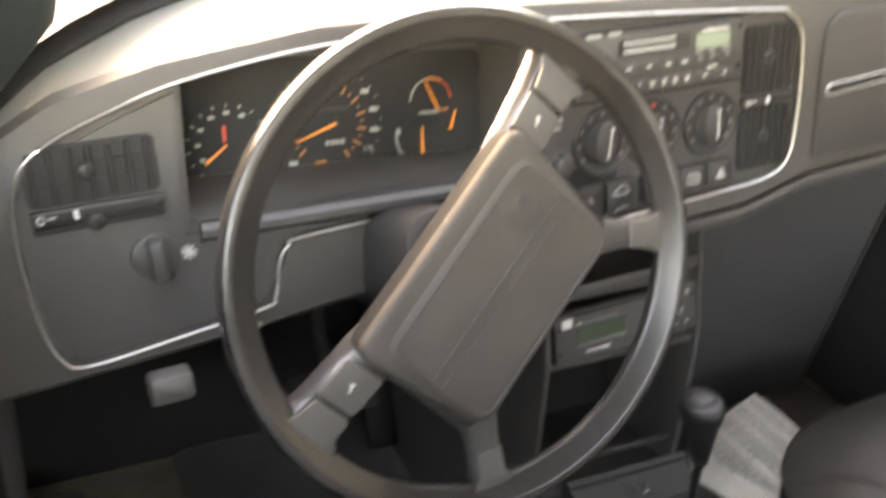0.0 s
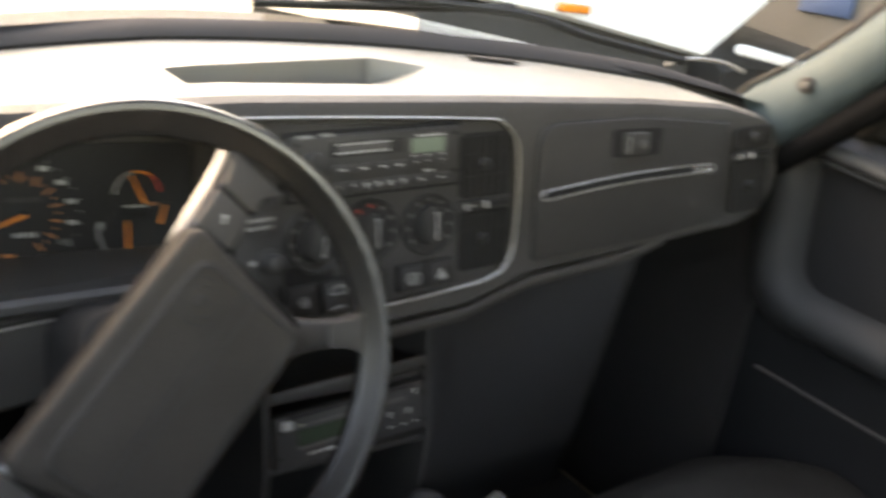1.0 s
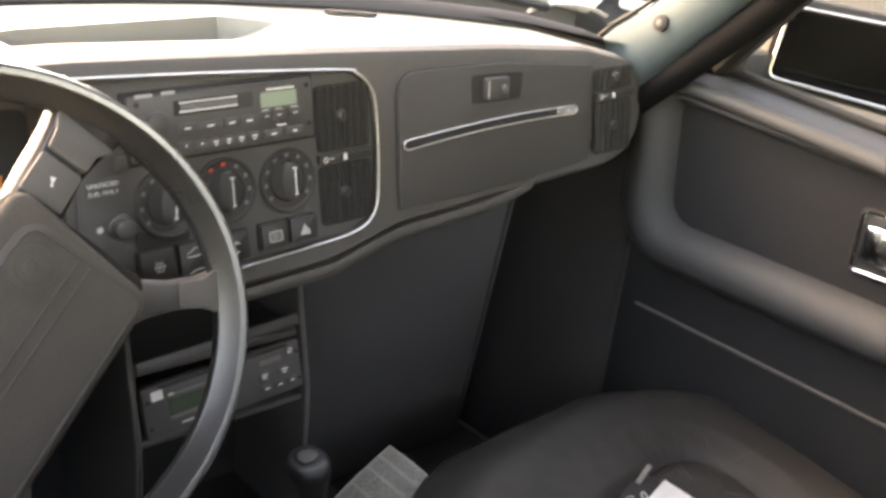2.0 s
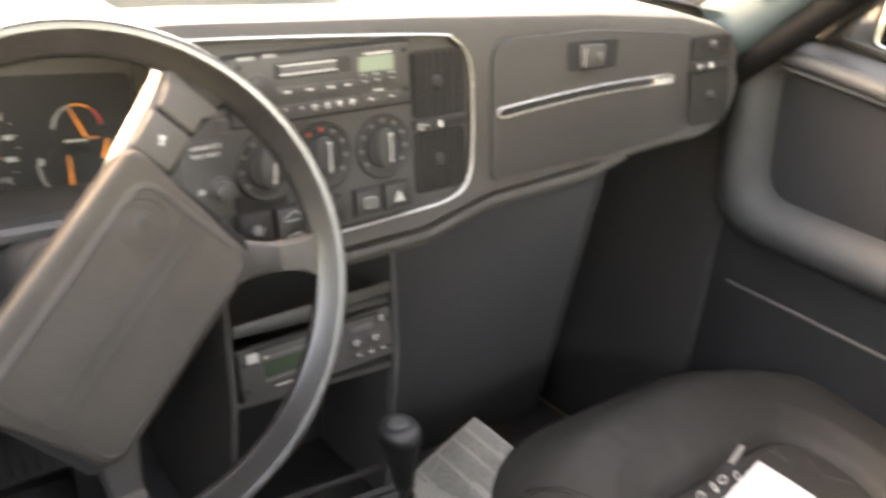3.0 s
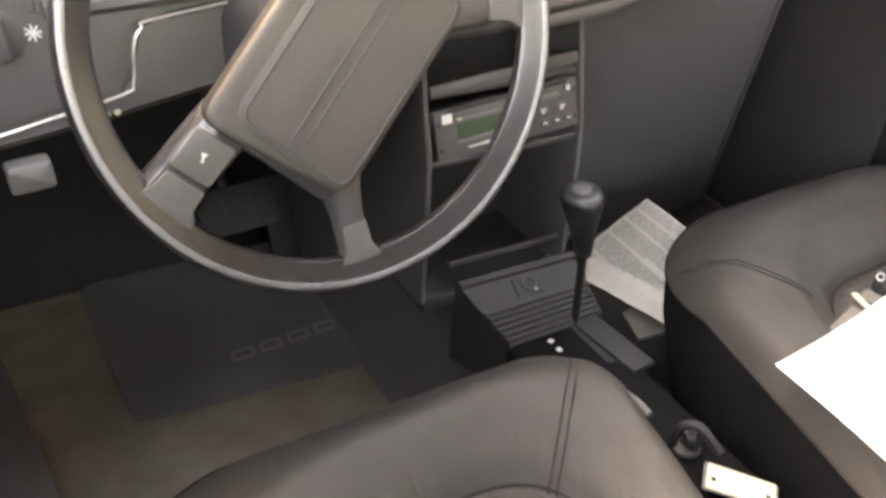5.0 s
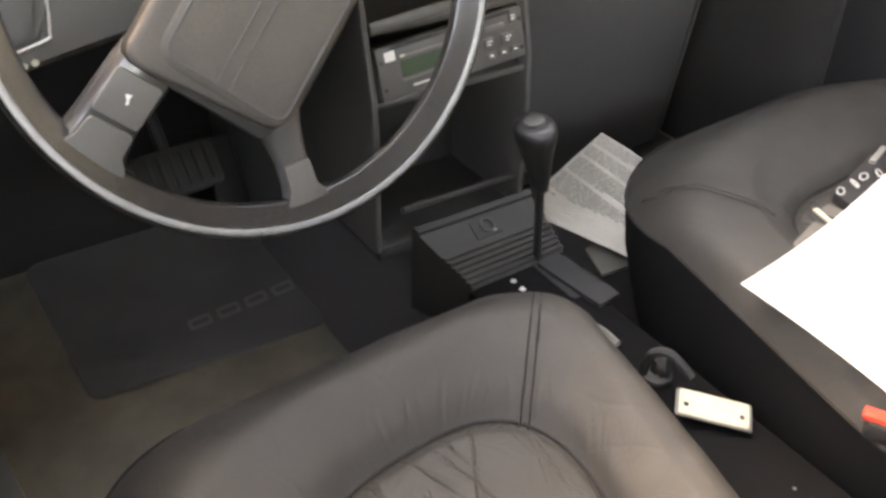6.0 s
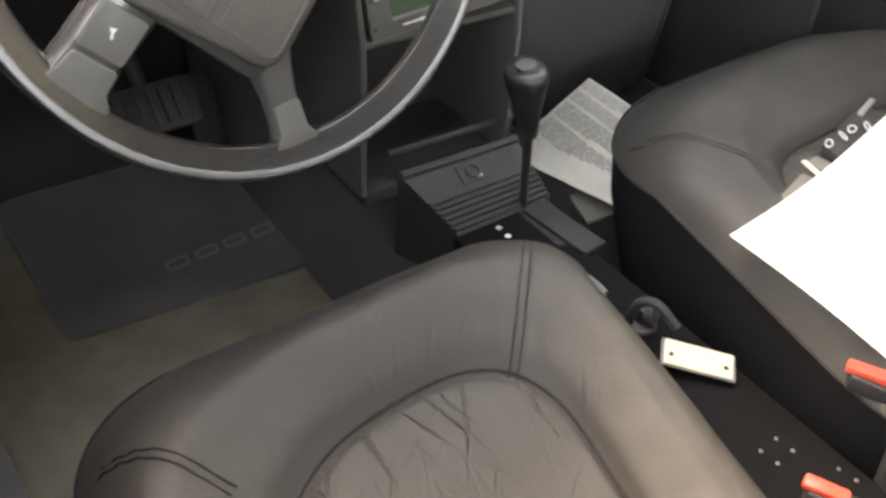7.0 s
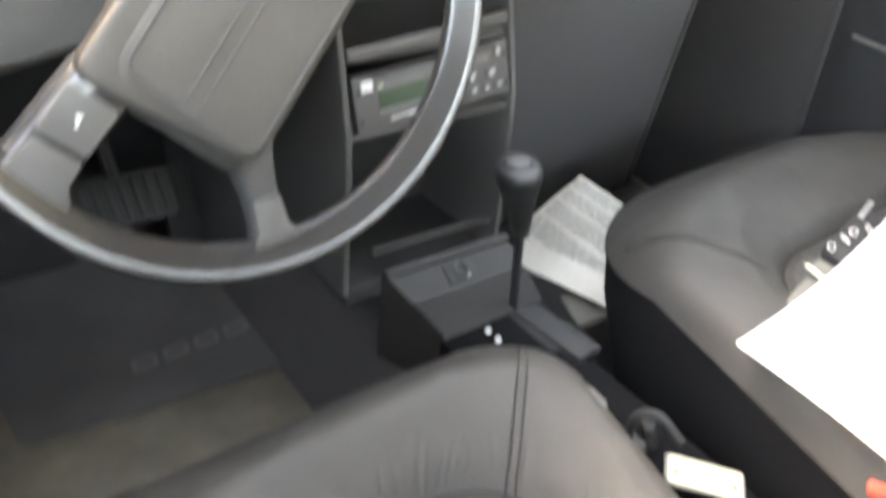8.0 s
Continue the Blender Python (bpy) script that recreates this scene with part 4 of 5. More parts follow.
def make_glovebox():
    g = thing("glovebox", (0.63, 0.14, 0.61), "charcoal glovebox lid with a silver strip and recessed latch", "glovebox")
    k = 1 / math.cos(LEAN)
    o = fascia(0, 0.65, 0, 0)
    outline = [(0.4725, 0.606), (0.66, 0.6175), (0.806, 0.634), (0.797, 0.7605), (0.63, 0.766), (0.466, 0.757)]
    lo = [(x, (z - 0.65) * k) for x, z in outline]
    part("lid", plate(round_outline(lo, [0.006, 0, 0.004, 0.004, 0, 0.03], 6), 0.006, o, 0.002), GLOVE, g)
    part("gap", tube([o @ Vector((p.x, p.y, 0.0005)) for p in round_outline(lo, [0.006, 0, 0.004, 0.004, 0, 0.03], 6)], 0.0016, 6, True), DARK, g)
    # silver strip, a long loop that rises to the right
    a, b = Vector((0.480, (0.679 - 0.65) * k, 0.0068)), Vector((0.767, (0.7035 - 0.65) * k, 0.0068))
    d = (b - a).normalized()
    n = Vector((-d.y, d.x, 0))
    bow = lambda t: n * (0.004 * math.sin(math.pi * t))
    top = [a + (b - a) * t + bow(t) + n * 0.0052 for t in np.linspace(0, 1, 14)]
    low = [a + (b - a) * t + bow(t) - n * 0.0052 for t in np.linspace(1, 0, 14)]
    strip = part("silver_strip", tube([o @ p for p in smooth_path(top + [b + d * 0.005] + low + [a - d * 0.005], 3, True)], 0.0009, 6, True), SILVER, g, "silver outline strip")
    part("strip_fill", plate([(p.x, p.y) for p in top + low][::-1], 0.0007, o @ Matrix.Translation((0, 0, 0.006))), DARK, g)
    part("badge_frame", tube([o @ (a + (b - a) * t + bow(t) + n * 0.005 * s) for t, s in ((0.885, 1), (0.885, 0), (0.885, -1))], 0.001, 6), CHROME, strip)
    for t in (0.91, 0.945, 0.98):
        c = a + (b - a) * t + bow(t)
        part("badge_ring", tube([o @ (c + Vector((0.0036 * math.cos(q), 0.0036 * math.sin(q), 0))) for q in np.linspace(0, 2 * math.pi, 13)[:-1]], 0.0008, 5, True), CHROME, strip, "plain badge ring")
    # latch
    lz = (0.7375 - 0.65) * k
    part("latch_recess", plate(round_outline([(0.579, lz - 0.0185), (0.661, lz - 0.015), (0.664, lz + 0.0175), (0.577, lz + 0.0145)], 0.006), 0.0012, o @ Matrix.Translation((0, 0, 0.0055))), DARK, g, "dark latch recess")
    latch = part("latch", plate(round_outline([(0.597, lz - 0.015), (0.634, lz - 0.013), (0.635, lz + 0.0125), (0.595, lz + 0.011)], 0.003), 0.008, o @ Matrix.Translation((0, 0, 0.0058)), 0.002), PLASTIC, g)
    part("lock", disc(0.0055, 0.003, o @ Matrix.Translation((0.624, lz - 0.002, 0.0138)), 20, 0.001), GREY_PLASTIC, latch, "round lock barrel")
    part("latch_edge", plate(rect(0.0015, 0.02, 0.599, lz - 0.002), 0.0005, o @ Matrix.Translation((0, 0, 0.0138))), GREY_PRINT, latch)


def make_sticker():
    st = thing("fuel_notice", (0.139, face_y(0.667), 0.66), "black notice with small white words on the panel", "notice")
    part("label_plate", plate(rrect(0.034, 0.018, 0.001, segs=2), 0.001, fascia(0.1405, 0.667, -0.0028)), PLASTIC, st)
    lettering("UNLEADED", 0.0056, fascia(0.139, 0.6708, -0.0014), WHITE, "words", st)
    lettering("FUEL ONLY", 0.0052, fascia(0.139, 0.6635, -0.0014), WHITE, "words", st)


def make_small_knobs():
    k = thing("dimmer_knob", (0.152, face_y(0.633), 0.633), "small black dimmer knob with a white lamp mark", "knob")
    part("base", disc(0.0125, 0.003, fascia(0.1527, 0.631, -0.003), 24, 0.001), PLASTIC, k)
    part("cap", disc(0.0095, 0.012, fascia(0.1527, 0.631, -0.0005), 24, 0.002), PLASTIC, k)
    o = fascia(0.1342, 0.631, -0.0025)
    bm = bmesh.new()
    for a in (10, 55, 100, 145):
        plate(rect(0.007, 0.0009), 0.0004, o @ Matrix.Rotation(radians(a), 4, "Z"), bm=bm)
    part("lamp_mark", bm, WHITE, k, "white lamp mark")
    s = thing("headlamp_switch", (-0.19, face_y(0.595), 0.595), "black light switch with a white lamp mark", "switch")
    part("base", disc(0.019, 0.003, fascia(-0.215, 0.595, -0.003), 28, 0.001), PLASTIC, s)
    part("knob", plate(rrect(0.012, 0.034, 0.005), 0.014, fascia(-0.215, 0.595, 0.0), 0.003), PLASTIC, s)
    o = fascia(-0.19, 0.5955, -0.002)
    bm = bmesh.new()
    for a in (0, 50, 95, 140):
        plate(rect(0.013, 0.0016), 0.0005, o @ Matrix.Rotation(radians(a), 4, "Z"), bm=bm)
    part("lamp_mark", bm, WHITE, s, "white lamp mark")
    y = thing("warning_marks", (-0.143, face_y(0.524), 0.52), "two small pale yellow marks under the trim line", "mark")
    for x in (-0.148, -0.1395):
        o = fascia(x, 0.5235 + (x + 0.148) * 0.15, 0.001)
        part("mark", plate([(0.0034 * math.cos(q) * (1 if i % 2 else 0.7), 0.0034 * math.sin(q) * (1 if i % 2 else 0.7)) for i, q in enumerate(np.linspace(0, 2 * math.pi, 13)[:-1])], 0.0006, o), CREAM, y)
    h = thing("hood_release", (-0.218, face_y(0.49), 0.48), "grey bonnet release lever under the dash", "lever")
    part("lever", plate(rrect(0.035, 0.024, 0.005), 0.02, fascia(-0.215, 0.487, -0.005), 0.004), GREY_PLASTIC, h)
    # blank panel and small recess beside the notice
    b = thing("blank_switch", (0.16, face_y(0.69), 0.69), "small square blank cover on the panel", "switch cover")
    part("cover", plate(rrect(0.014, 0.012, 0.002), 0.004, fascia(0.158, 0.688, -0.003), 0.001), PLASTIC, b)
    part("recess", plate(rrect(0.052, 0.016, 0.003), 0.0015, fascia(0.192, 0.6165, -0.003)), DARK, b)


def cd_face(x, z, out=0.0):
    ln = math.atan(0.24)
    up, o2 = Vector((0, math.sin(ln), math.cos(ln))), Vector((0, -math.cos(ln), math.sin(ln)))
    o = Vector((x, 0.121 + 0.24 * (z - 0.4), z)) + o2 * out
    a, b = math.cos(TURN) * Vector((1, 0, 0)) + math.sin(TURN) * up, math.cos(TURN) * up - math.sin(TURN) * Vector((1, 0, 0))
    return Matrix(((a.x, b.x, 0, o.x), (a.y, b.y, o2.y, o.y), (a.z, b.z, o2.z, o.z), (0, 0, 0, 1)))


def make_console():
    con = thing("center_console", (0.265, 0.15, 0.13), "charcoal centre console with a player, pockets and a ribbed tray", "console")
    # side cheeks and shelves make the pockets
    def cheek(x, w, z0, z1, d):
        rings = []
        for z in np.linspace(z0, z1, 8):
            y = 0.118 + 0.24 * max(z - 0.4, 0)
            rings.append([(x - w / 2, y + d, z), (x - w / 2, y + 0.003, z), (x - w / 4, y, z), (x + w / 4, y, z), (x + w / 2, y + 0.003, z), (x + w / 2, y + d, z)])
        return loft(rings, caps=True)
    part("cheek", cheek(0.1625, 0.009, 0.225, 0.545, 0.2), PLASTIC, con)
    part("cheek", cheek(0.3605, 0.009, 0.225, 0.555, 0.2), PLASTIC, con)
    part("back", box((0.2, 0.02, 0.34), Matrix.Translation((0.261, 0.27, 0.385))), DARK, con)
    for z, t in ((0.535, 0.012), (0.4745, 0.01), (0.402, 0.008), (0.215, 0.02)):
        y = 0.121 + 0.24 * max(z - 0.4, 0)
        part("shelf", box((0.19, 0.15, t), Matrix.Translation((0.2615, y + 0.078, z)), 0.003), PLASTIC if z > 0.3 else DARK, con)
    part("upper_rail", box((0.188, 0.008, 0.014), cd_face(0.2615, 0.4855, 0.0) @ Matrix.Rotation(radians(90), 4, "X") @ Matrix(), 0.003), PLASTIC, con)


def make_player():
    cd = thing("disc_player", (0.262, 0.13, 0.408), "black disc player with a dark green window", "disc player")
    part("faceplate", plate(rrect(0.182, 0.0545, 0.003), 0.012, cd_face(0.2625, 0.4385, -0.009), 0.001), PLASTIC, cd)
    o = lambda x, z, q=0.0031: cd_face(x, z, q)
    bar_on(o(0.1858, 0.4505), 0.012, 0.0095, WHITE, cd, "badge_bar")
    bar_on(o(0.2005, 0.4485), 0.0055, 0.0022, CREAM, cd)
    bar_on(o(0.226, 0.4495), 0.048, 0.0022, GREY_PLASTIC, cd)
    part("window", plate(rrect(0.062, 0.0165, 0.001, segs=2), 0.0008, o(0.2285, 0.4375)), LCD_DARK, cd, "dark green window")
    part("window_rim", plate(rect(0.062, 0.003), 0.0009, o(0.229, 0.4265)), GREY_PLASTIC, cd)
    bar_on(o(0.2245, 0.4182), 0.03, 0.0015, WHITE, cd)
    bar_on(o(0.2345, 0.419, 0.0034), 0.009, 0.0028, WHITE, cd)
    part("disc_slot", plate(rrect(0.15, 0.004, 0.001, segs=2), 0.0006, o(0.262, 0.4625)), DARK, cd)
    for x, z, w, h, marks in ((0.3395, 0.4605, 0.01, 0.011, 2), (0.3066, 0.4395, 0.013, 0.011, 2), (0.3315, 0.4405, 0.017, 0.011, 2), (0.3085, 0.426, 0.013, 0.0075, 1), (0.3248, 0.4268, 0.013, 0.0075, 1), (0.3405, 0.4278, 0.013, 0.0075, 1), (0.315, 0.4545, 0.026, 0.005, 0)):
        b = part("button", plate(rrect(w, h, 0.0012, segs=2), 0.0016, o(x, z), 0.0004), PLASTIC if marks else GREY_PLASTIC, cd)
        for i in range(marks):
            bar_on(o(x - 0.0004 * i, z + 0.0018 * (marks - 1) - 0.0032 * i, 0.0048), 0.0075 if marks == 2 and w > 0.012 and i == 0 else 0.005, 0.0016, WHITE, b)
    for x, z in ((0.1755, 0.4455), (0.1772, 0.4185), (0.3485, 0.4575), (0.35, 0.4275)):
        part("screw", disc(0.0022, 0.0008, o(x, z), 12), DARK, cd)


def make_tray():
    """The sloping ribbed tray with the socket, in front of the lever."""
    tr = thing("ashtray", (0.28, 0.09, 0.14), "ribbed charcoal tray with a round socket at the console's foot", "ashtray")
    a, b = Vector((0.210, 0.126, 0.236)), Vector((0.375, 0.123, 0.236))
    c, d = Vector((0.240, 0.043, 0.191)), Vector((0.375, 0.046, 0.191))
    nrm = (b - a).cross(a - c).normalized()
    if nrm.z < 0:
        nrm = -nrm
    def at(u, v, h=0.0):
        return (a.lerp(b, u)).lerp(c.lerp(d, u), v) + nrm * h
    prof = [(0.0, 0.0), (0.02, 0.006), (0.1, 0.006), (0.12, 0.001), (0.48, 0.001)]
    for i in range(6):
        v = 0.5 + i * 0.08
        prof += [(v, 0.001), (v + 0.012, 0.0045), (v + 0.045, 0.0045), (v + 0.06, 0.001)]
    prof += [(1.0, 0.0), (1.02, -0.01)]
    rings = [[at(u, v, h) for v, h in prof] + [Vector((at(u, 1.02).x, at(u, 1.02).y, 0.12)), Vector((at(u, 0).x, at(u, 0).y, 0.12))] for u in np.linspace(0, 1, 10)]
    part("ribbed_lid", loft(rings, caps=True), TRAY, tr, "ribbed lid", 20)
    part("rear_lip", tube([at(u, -0.2, 0.016) for u in np.linspace(0, 1, 6)], 0.004, 8), TRAY, tr)
    o = at(0.5, 0.3, 0.001)
    rot = nrm.to_track_quat("Z", "Y").to_matrix().to_4x4()
    m = Matrix.Translation(o) @ rot
    sq = part("socket_plate", plate(rrect(0.038, 0.026, 0.003), 0.0018, m, 0.001), TRAY, tr)
    part("socket_ring", tube([m @ Vector((0.008 * math.cos(q), 0.008 * math.sin(q), 0.004)) for q in np.linspace(0, 2 * math.pi, 21)[:-1]], 0.0016, 6, True), KNOB, sq)
    bar_on(m @ Matrix.Translation((0.006, -0.008, 0.0032)), 0.006, 0.0025, GREY_PRINT, sq)


def make_lever():
    lv = thing("gear_lever", (0.336, 0.05, 0.16), "black gear lever with a tapered handle on a slim stalk", "gear lever")
    base = box((0.125, 0.5, 0.05), Matrix.Translation((0.298, -0.2, 0.165)), 0.008)
    part("gate_plate", base, DEEP, lv, "black gate plate")
    p0, p1, p2 = Vector((0.338, 0.05, 0.18)), Vector((0.331, 0.05, 0.292)), Vector((0.314, 0.05, 0.379))
    part("stalk", tube([p0, p0.lerp(p1, 0.5), p1], 0.005, 12), HANDLE, lv, "slim dark metal stalk")
    axis = (p2 - p1)
    rings = []
    q = axis.to_track_quat("Z", "Y").to_matrix().to_4x4()
    for t, r in ((-0.04, 0.006), (0.0, 0.0105), (0.2, 0.0135), (0.45, 0.0175), (0.68, 0.0225), (0.82, 0.0258), (0.92, 0.0262), (0.98, 0.0235), (1.0, 0.017)):
        rings.append([Matrix.Translation(p1 + axis * t) @ q @ Vector((r * math.cos(a), 0.85 * r * math.sin(a), 0)) for a in np.linspace(0, 2 * math.pi, 25)[:-1]])
    part("handle", loft(rings, caps=True), HANDLE, lv, "black tapered handle", 60)
    top = p2 + axis.normalized() * 0.0005
    part("button", disc(0.011, 0.003, Matrix.Translation(top) @ q, 24, 0.001), PLASTIC, lv)
    for x, y in ((0.289, 0.032), (0.289, 0.015)):
        bar_on(pose(x, y, 0.1902, 0, 0, 20), 0.006, 0.006, WHITE, lv, "gate_mark")
    part("gate_slot", plate(rrect(0.02, 0.1, 0.008), 0.001, pose(0.336, 0.02, 0.19)), DARK, lv)
    part("gate_cover", plate(rrect(0.035, 0.1, 0.004), 0.006, pose(0.352, -0.006, 0.19, 0, 0, 6), 0.002), DARK, lv, "dark grey cover plate")
    for x, y in ((0.297, -0.341), (0.32, -0.339), (0.322, -0.356), (0.299, -0.358), (0.341, -0.391), (0.344, -0.407)):
        bar_on(pose(x, y, 0.1902, 0, 0, 35), 0.0032, 0.003, DIM_PRINT, lv, "ignition_mark")


def make_booklet():
    bk = thing("booklet", (0.5, 0.15, 0.12), "worn printed booklet leaning against the passenger seat", "booklet")
    t, l, b = Vector((0.550, 0.182, 0.238)), Vector((0.451, 0.185, 0.175)), Vector((0.454, 0.035, 0.166))
    u, v = (b - l) * 0.95, (t - l)
    n = u.cross(v).normalized()
    if n.x > 0:
        n = -n
    rng = random.Random(4)
    pages = 11
    for i in range(pages):
        o = l - n * (i * 0.0007) - v.normalized() * (i * 0.0023 + rng.uniform(-0.001, 0.001)) + u.normalized() * (i * 0.0034 + rng.uniform(-0.0015, 0.0015))
        rag = [rng.uniform(-0.01, 0.01) for _ in range(5)]
        edge = [(0, rag[0]), (0.25, rag[1] + 0.07), (0.5, rag[2] + 0.14), (0.75, rag[3] + 0.21), (1, rag[4] + 0.28), (1.01, 0.55), (1.02, 0.75), (1.02, 1.0), (0.7, 1.0), (0.35, 1.0), (0, 1.0), (-0.015, 0.6), (-0.015, 0.25)]
        curl = rng.uniform(0.0005, 0.002) if i else 0.0
        rings = []
        for h in (0.0, -0.0009):
            rings.append([o + u * a + v * c + n * (h + 0.006 * math.sin(math.pi * min(a, 1)) * c - curl * (c < 0.1)) for a, c in edge])
        pg = part("page", loft(rings, caps=True), NEWS, bk, "" if i else "greyish printed top page", 30)
        if i == 0:
            for c0, c1, rows in ((0.03, 0.09, 2), (0.13, 0.38, 8), (0.42, 0.63, 7), (0.67, 0.81, 5), (0.85, 0.98, 5)):
                for q in range(rows):
                    c, w = c0 + (c1 - c0) * q / rows, (c1 - c0) / rows * 0.62
                    a0, end = 0.02, min(0.98 - (rng.uniform(0.1, 0.5) if q == 0 else rng.uniform(0, 0.03)), c / 0.28 - 0.05)
                    if end < 0.1:
                        continue
                    bm = bmesh.new()
                    while a0 < end - 0.02:
                        a1 = min(a0 + rng.uniform(0.04, 0.16), end)
                        steps = np.linspace(a0, a1, 3)
                        low, high = [[bm.verts.new(o + u * a + v * e + n * (0.0006 + 0.006 * math.sin(math.pi * a) * e)) for a in steps] for e in (c, c + w)]
                        for k in range(2):
                            bm.faces.new((low[k], low[k + 1], high[k + 1], high[k]))
                        a0 = a1 + rng.uniform(0.012, 0.02)
                    bmesh.ops.solidify(bm, geom=bm.faces[:], thickness=0.0002)
                    part("print_line", bm, INK, pg)
    part("cover", plate(round_outline([(0, 0), (0.05, -0.004), (0.052, 0.05), (0.004, 0.052)], 0.003), 0.003, Matrix.Translation((0.436, 0.035, 0.135)) @ pose(0, 0, 0, 5, -12, -12)), CARDBOARD, bk, "brown cardboard under it")


def cushion(name, cx, y0, y1, half, top, label, tilt=0.0, skew=0.0, inset=0.118, drop=0.045, flare=0.0, corner=0.08, shear=0.12, front=0.085, kx=0.93, ky=1.45, crown=0.006, seams=(), back=None, swell=0.62, lift=0.0):
    """A leather seat cushion with a rounded bolster, a sunken centre panel, piping and corner seams."""
    s = thing(name, (cx, (y0 + y1) / 2, 0), label, "car seat", "leather front seats")
    hy, cy = (y0 - y1) / 2, (y0 + y1) / 2

    def outline(d, n=120):
        hx, h2, rear = half - d * kx, hy - d * ky, hy - d * (back or ky)
        r = max(min(corner + d * swell, hx * 0.97) - max(0, d - inset) * 0.5, 0.006)
        up = lift * max(0.0, 1 - max(d, 0) / inset)
        return round_outline([(-hx, -rear), (hx, -rear), (hx, h2), (-hx, h2 + up)], r, n // 4 - 1)

    def place(p, z):
        bow = -0.35 * (p[0]) ** 2
        yy = p[1]
        if yy > 0:
            yy += bow * (yy / hy)
        return Vector((cx + p[0] + shear * yy, cy + yy + skew * p[0], z + tilt * (yy / hy)))

    def surface(d, y=0.0):
        """Height over the top line by the distance from the edge; the front rolls off more softly than the sides."""
        f = min(max((y - hy + 0.17) / 0.12, 0), 1)
        edge = -(drop + (front - drop) * f) * max(0.0, 1 - d / (drop + 0.005 + (0.1 - drop) * f)) ** 2.2
        groove = -0.009 * math.exp(-((d - inset) / 0.007) ** 2)
        sunk = -0.015 * min(max((d - inset + 0.048) / 0.05, 0), 1)
        return top + edge + groove + sunk + crown * math.sin(min(d / inset, 1) * math.pi)

    side_steps = 60

    def dense(d, n=440):
        """One ring of the cushion, its straight sides divided evenly."""
        pts = [place(p, surface(d, p[1])) for p in outline(d, n)]
        ring = []
        for i, p in enumerate(pts):
            ring.append(p)
            if i % (n // 4) == n // 4 - 1:
                q = pts[(i + 1) % n]
                ring += [p.lerp(q, k / side_steps) for k in range(1, side_steps)]
        return ring

    # creases: long ones run from the piping into the panel, short ones out over the bolster
    rng = random.Random(name)
    creases = []

    def crease(p, heading, length, depth, width):
        steps = max(int(length / 0.008), 3)
        line = [p.copy()]
        for k in range(steps):
            heading += rng.uniform(-0.13, 0.13)
            line.append(line[-1] + Vector((math.cos(heading), math.sin(heading), 0)) * (length / steps))
        for k, (a, b) in enumerate(zip(line, line[1:])):
            creases.append((a, b, depth * math.sin(math.pi * (0.18 + 0.82 * (k + 0.5) / steps)) ** 0.7, width))

    start = sorted((p for p in dense(inset + 0.005) if p.y > cy), key=lambda p: p.x)
    width = start[-1].x - start[0].x
    for k in range(12):
        want = start[0].x + width * (k + rng.uniform(0.1, 0.9)) / 12
        p = min(start, key=lambda q: abs(q.x - want) - 0.2 * (q.y - cy))
        crease(p, -1.57 + rng.uniform(-0.35, 0.3), rng.uniform(0.04, 0.11), rng.uniform(0.0014, 0.0026), rng.uniform(0.0009, 0.0012))
    for k in range(22):
        p = rng.choice(start).lerp(Vector((cx, cy, top)), rng.uniform(0.05, 0.75))
        crease(p, rng.choice((-1.57, -1.1, -2.2, -2.7)) + rng.uniform(-0.3, 0.3), rng.uniform(0.02, 0.06), rng.uniform(0.0007, 0.0015), rng.uniform(0.0009, 0.0012))
    start = [p for p in dense(inset - 0.006) if p.y > cy + 0.02]
    for k in range(34):
        p = rng.choice(start)
        outward = math.atan2(p.y - cy + 0.03, p.x - cx)
        crease(p, outward + rng.uniform(-0.6, 0.6), rng.uniform(0.012, 0.035), rng.uniform(0.0004, 0.0012), rng.uniform(0.0013, 0.002))

    def wrinkled(rings):
        """The rings, pressed in along the creases."""
        flat = np.array([tuple(p) for ring in rings for p in ring])
        push = np.zeros(len(flat))
        for a, b, depth, width in creases:
            near = np.nonzero((abs(flat[:, 0] - (a.x + b.x) / 2) < 0.02) & (abs(flat[:, 1] - (a.y + b.y) / 2) < 0.02))[0]
            ab = np.array((b.x - a.x, b.y - a.y))
            ap = flat[near, :2] - np.array((a.x, a.y))
            f = np.clip(ap @ ab / (ab @ ab), 0, 1)
            away = np.hypot(*(ap - f[:, None] * ab).T)
            press = depth * (np.exp(-(away / width) ** 2) - 0.3 * np.exp(-((away - 2.4 * width) / (1.3 * width)) ** 2))
            push[near] = np.where(abs(press) > abs(push[near]), press, push[near])
        flat[:, 2] -= push
        n = len(rings[0])
        return [[Vector(p) for p in flat[i:i + n]] for i in range(0, len(flat), n)]

    rings = []
    for d in [0.0, 0.002, 0.006, 0.012, 0.02, 0.03, 0.04, 0.05] + [0.05 + (inset - 0.05) * k / 26 for k in range(1, 27)]:
        ring = dense(d)
        for q in ring:
            q.z += 0.0035 * noise.noise(Vector((q.x * 9, q.y * 9, cx)))
            q.z += 0.0016 * noise.noise(Vector((q.x * 34, q.y * 34, cx + 3))) * min(d / 0.05, 1)
        rings.append(ring)
    part("bolster", loft(wrinkled(rings)), LEATHER, s, "smooth grey leather bolster", 60)
    rings = []
    for d in [inset + (min(half / kx, 2 * hy / (ky + (back or ky))) - inset - 0.007) * k / 110 for k in range(111)]:
        ring = dense(d)
        f = min((d - inset) / 0.03, 1)
        for q in ring:
            q.z += f * 0.005 * noise.noise(Vector((q.x * 11, q.y * 11, cx + 5)))
        rings.append(ring)
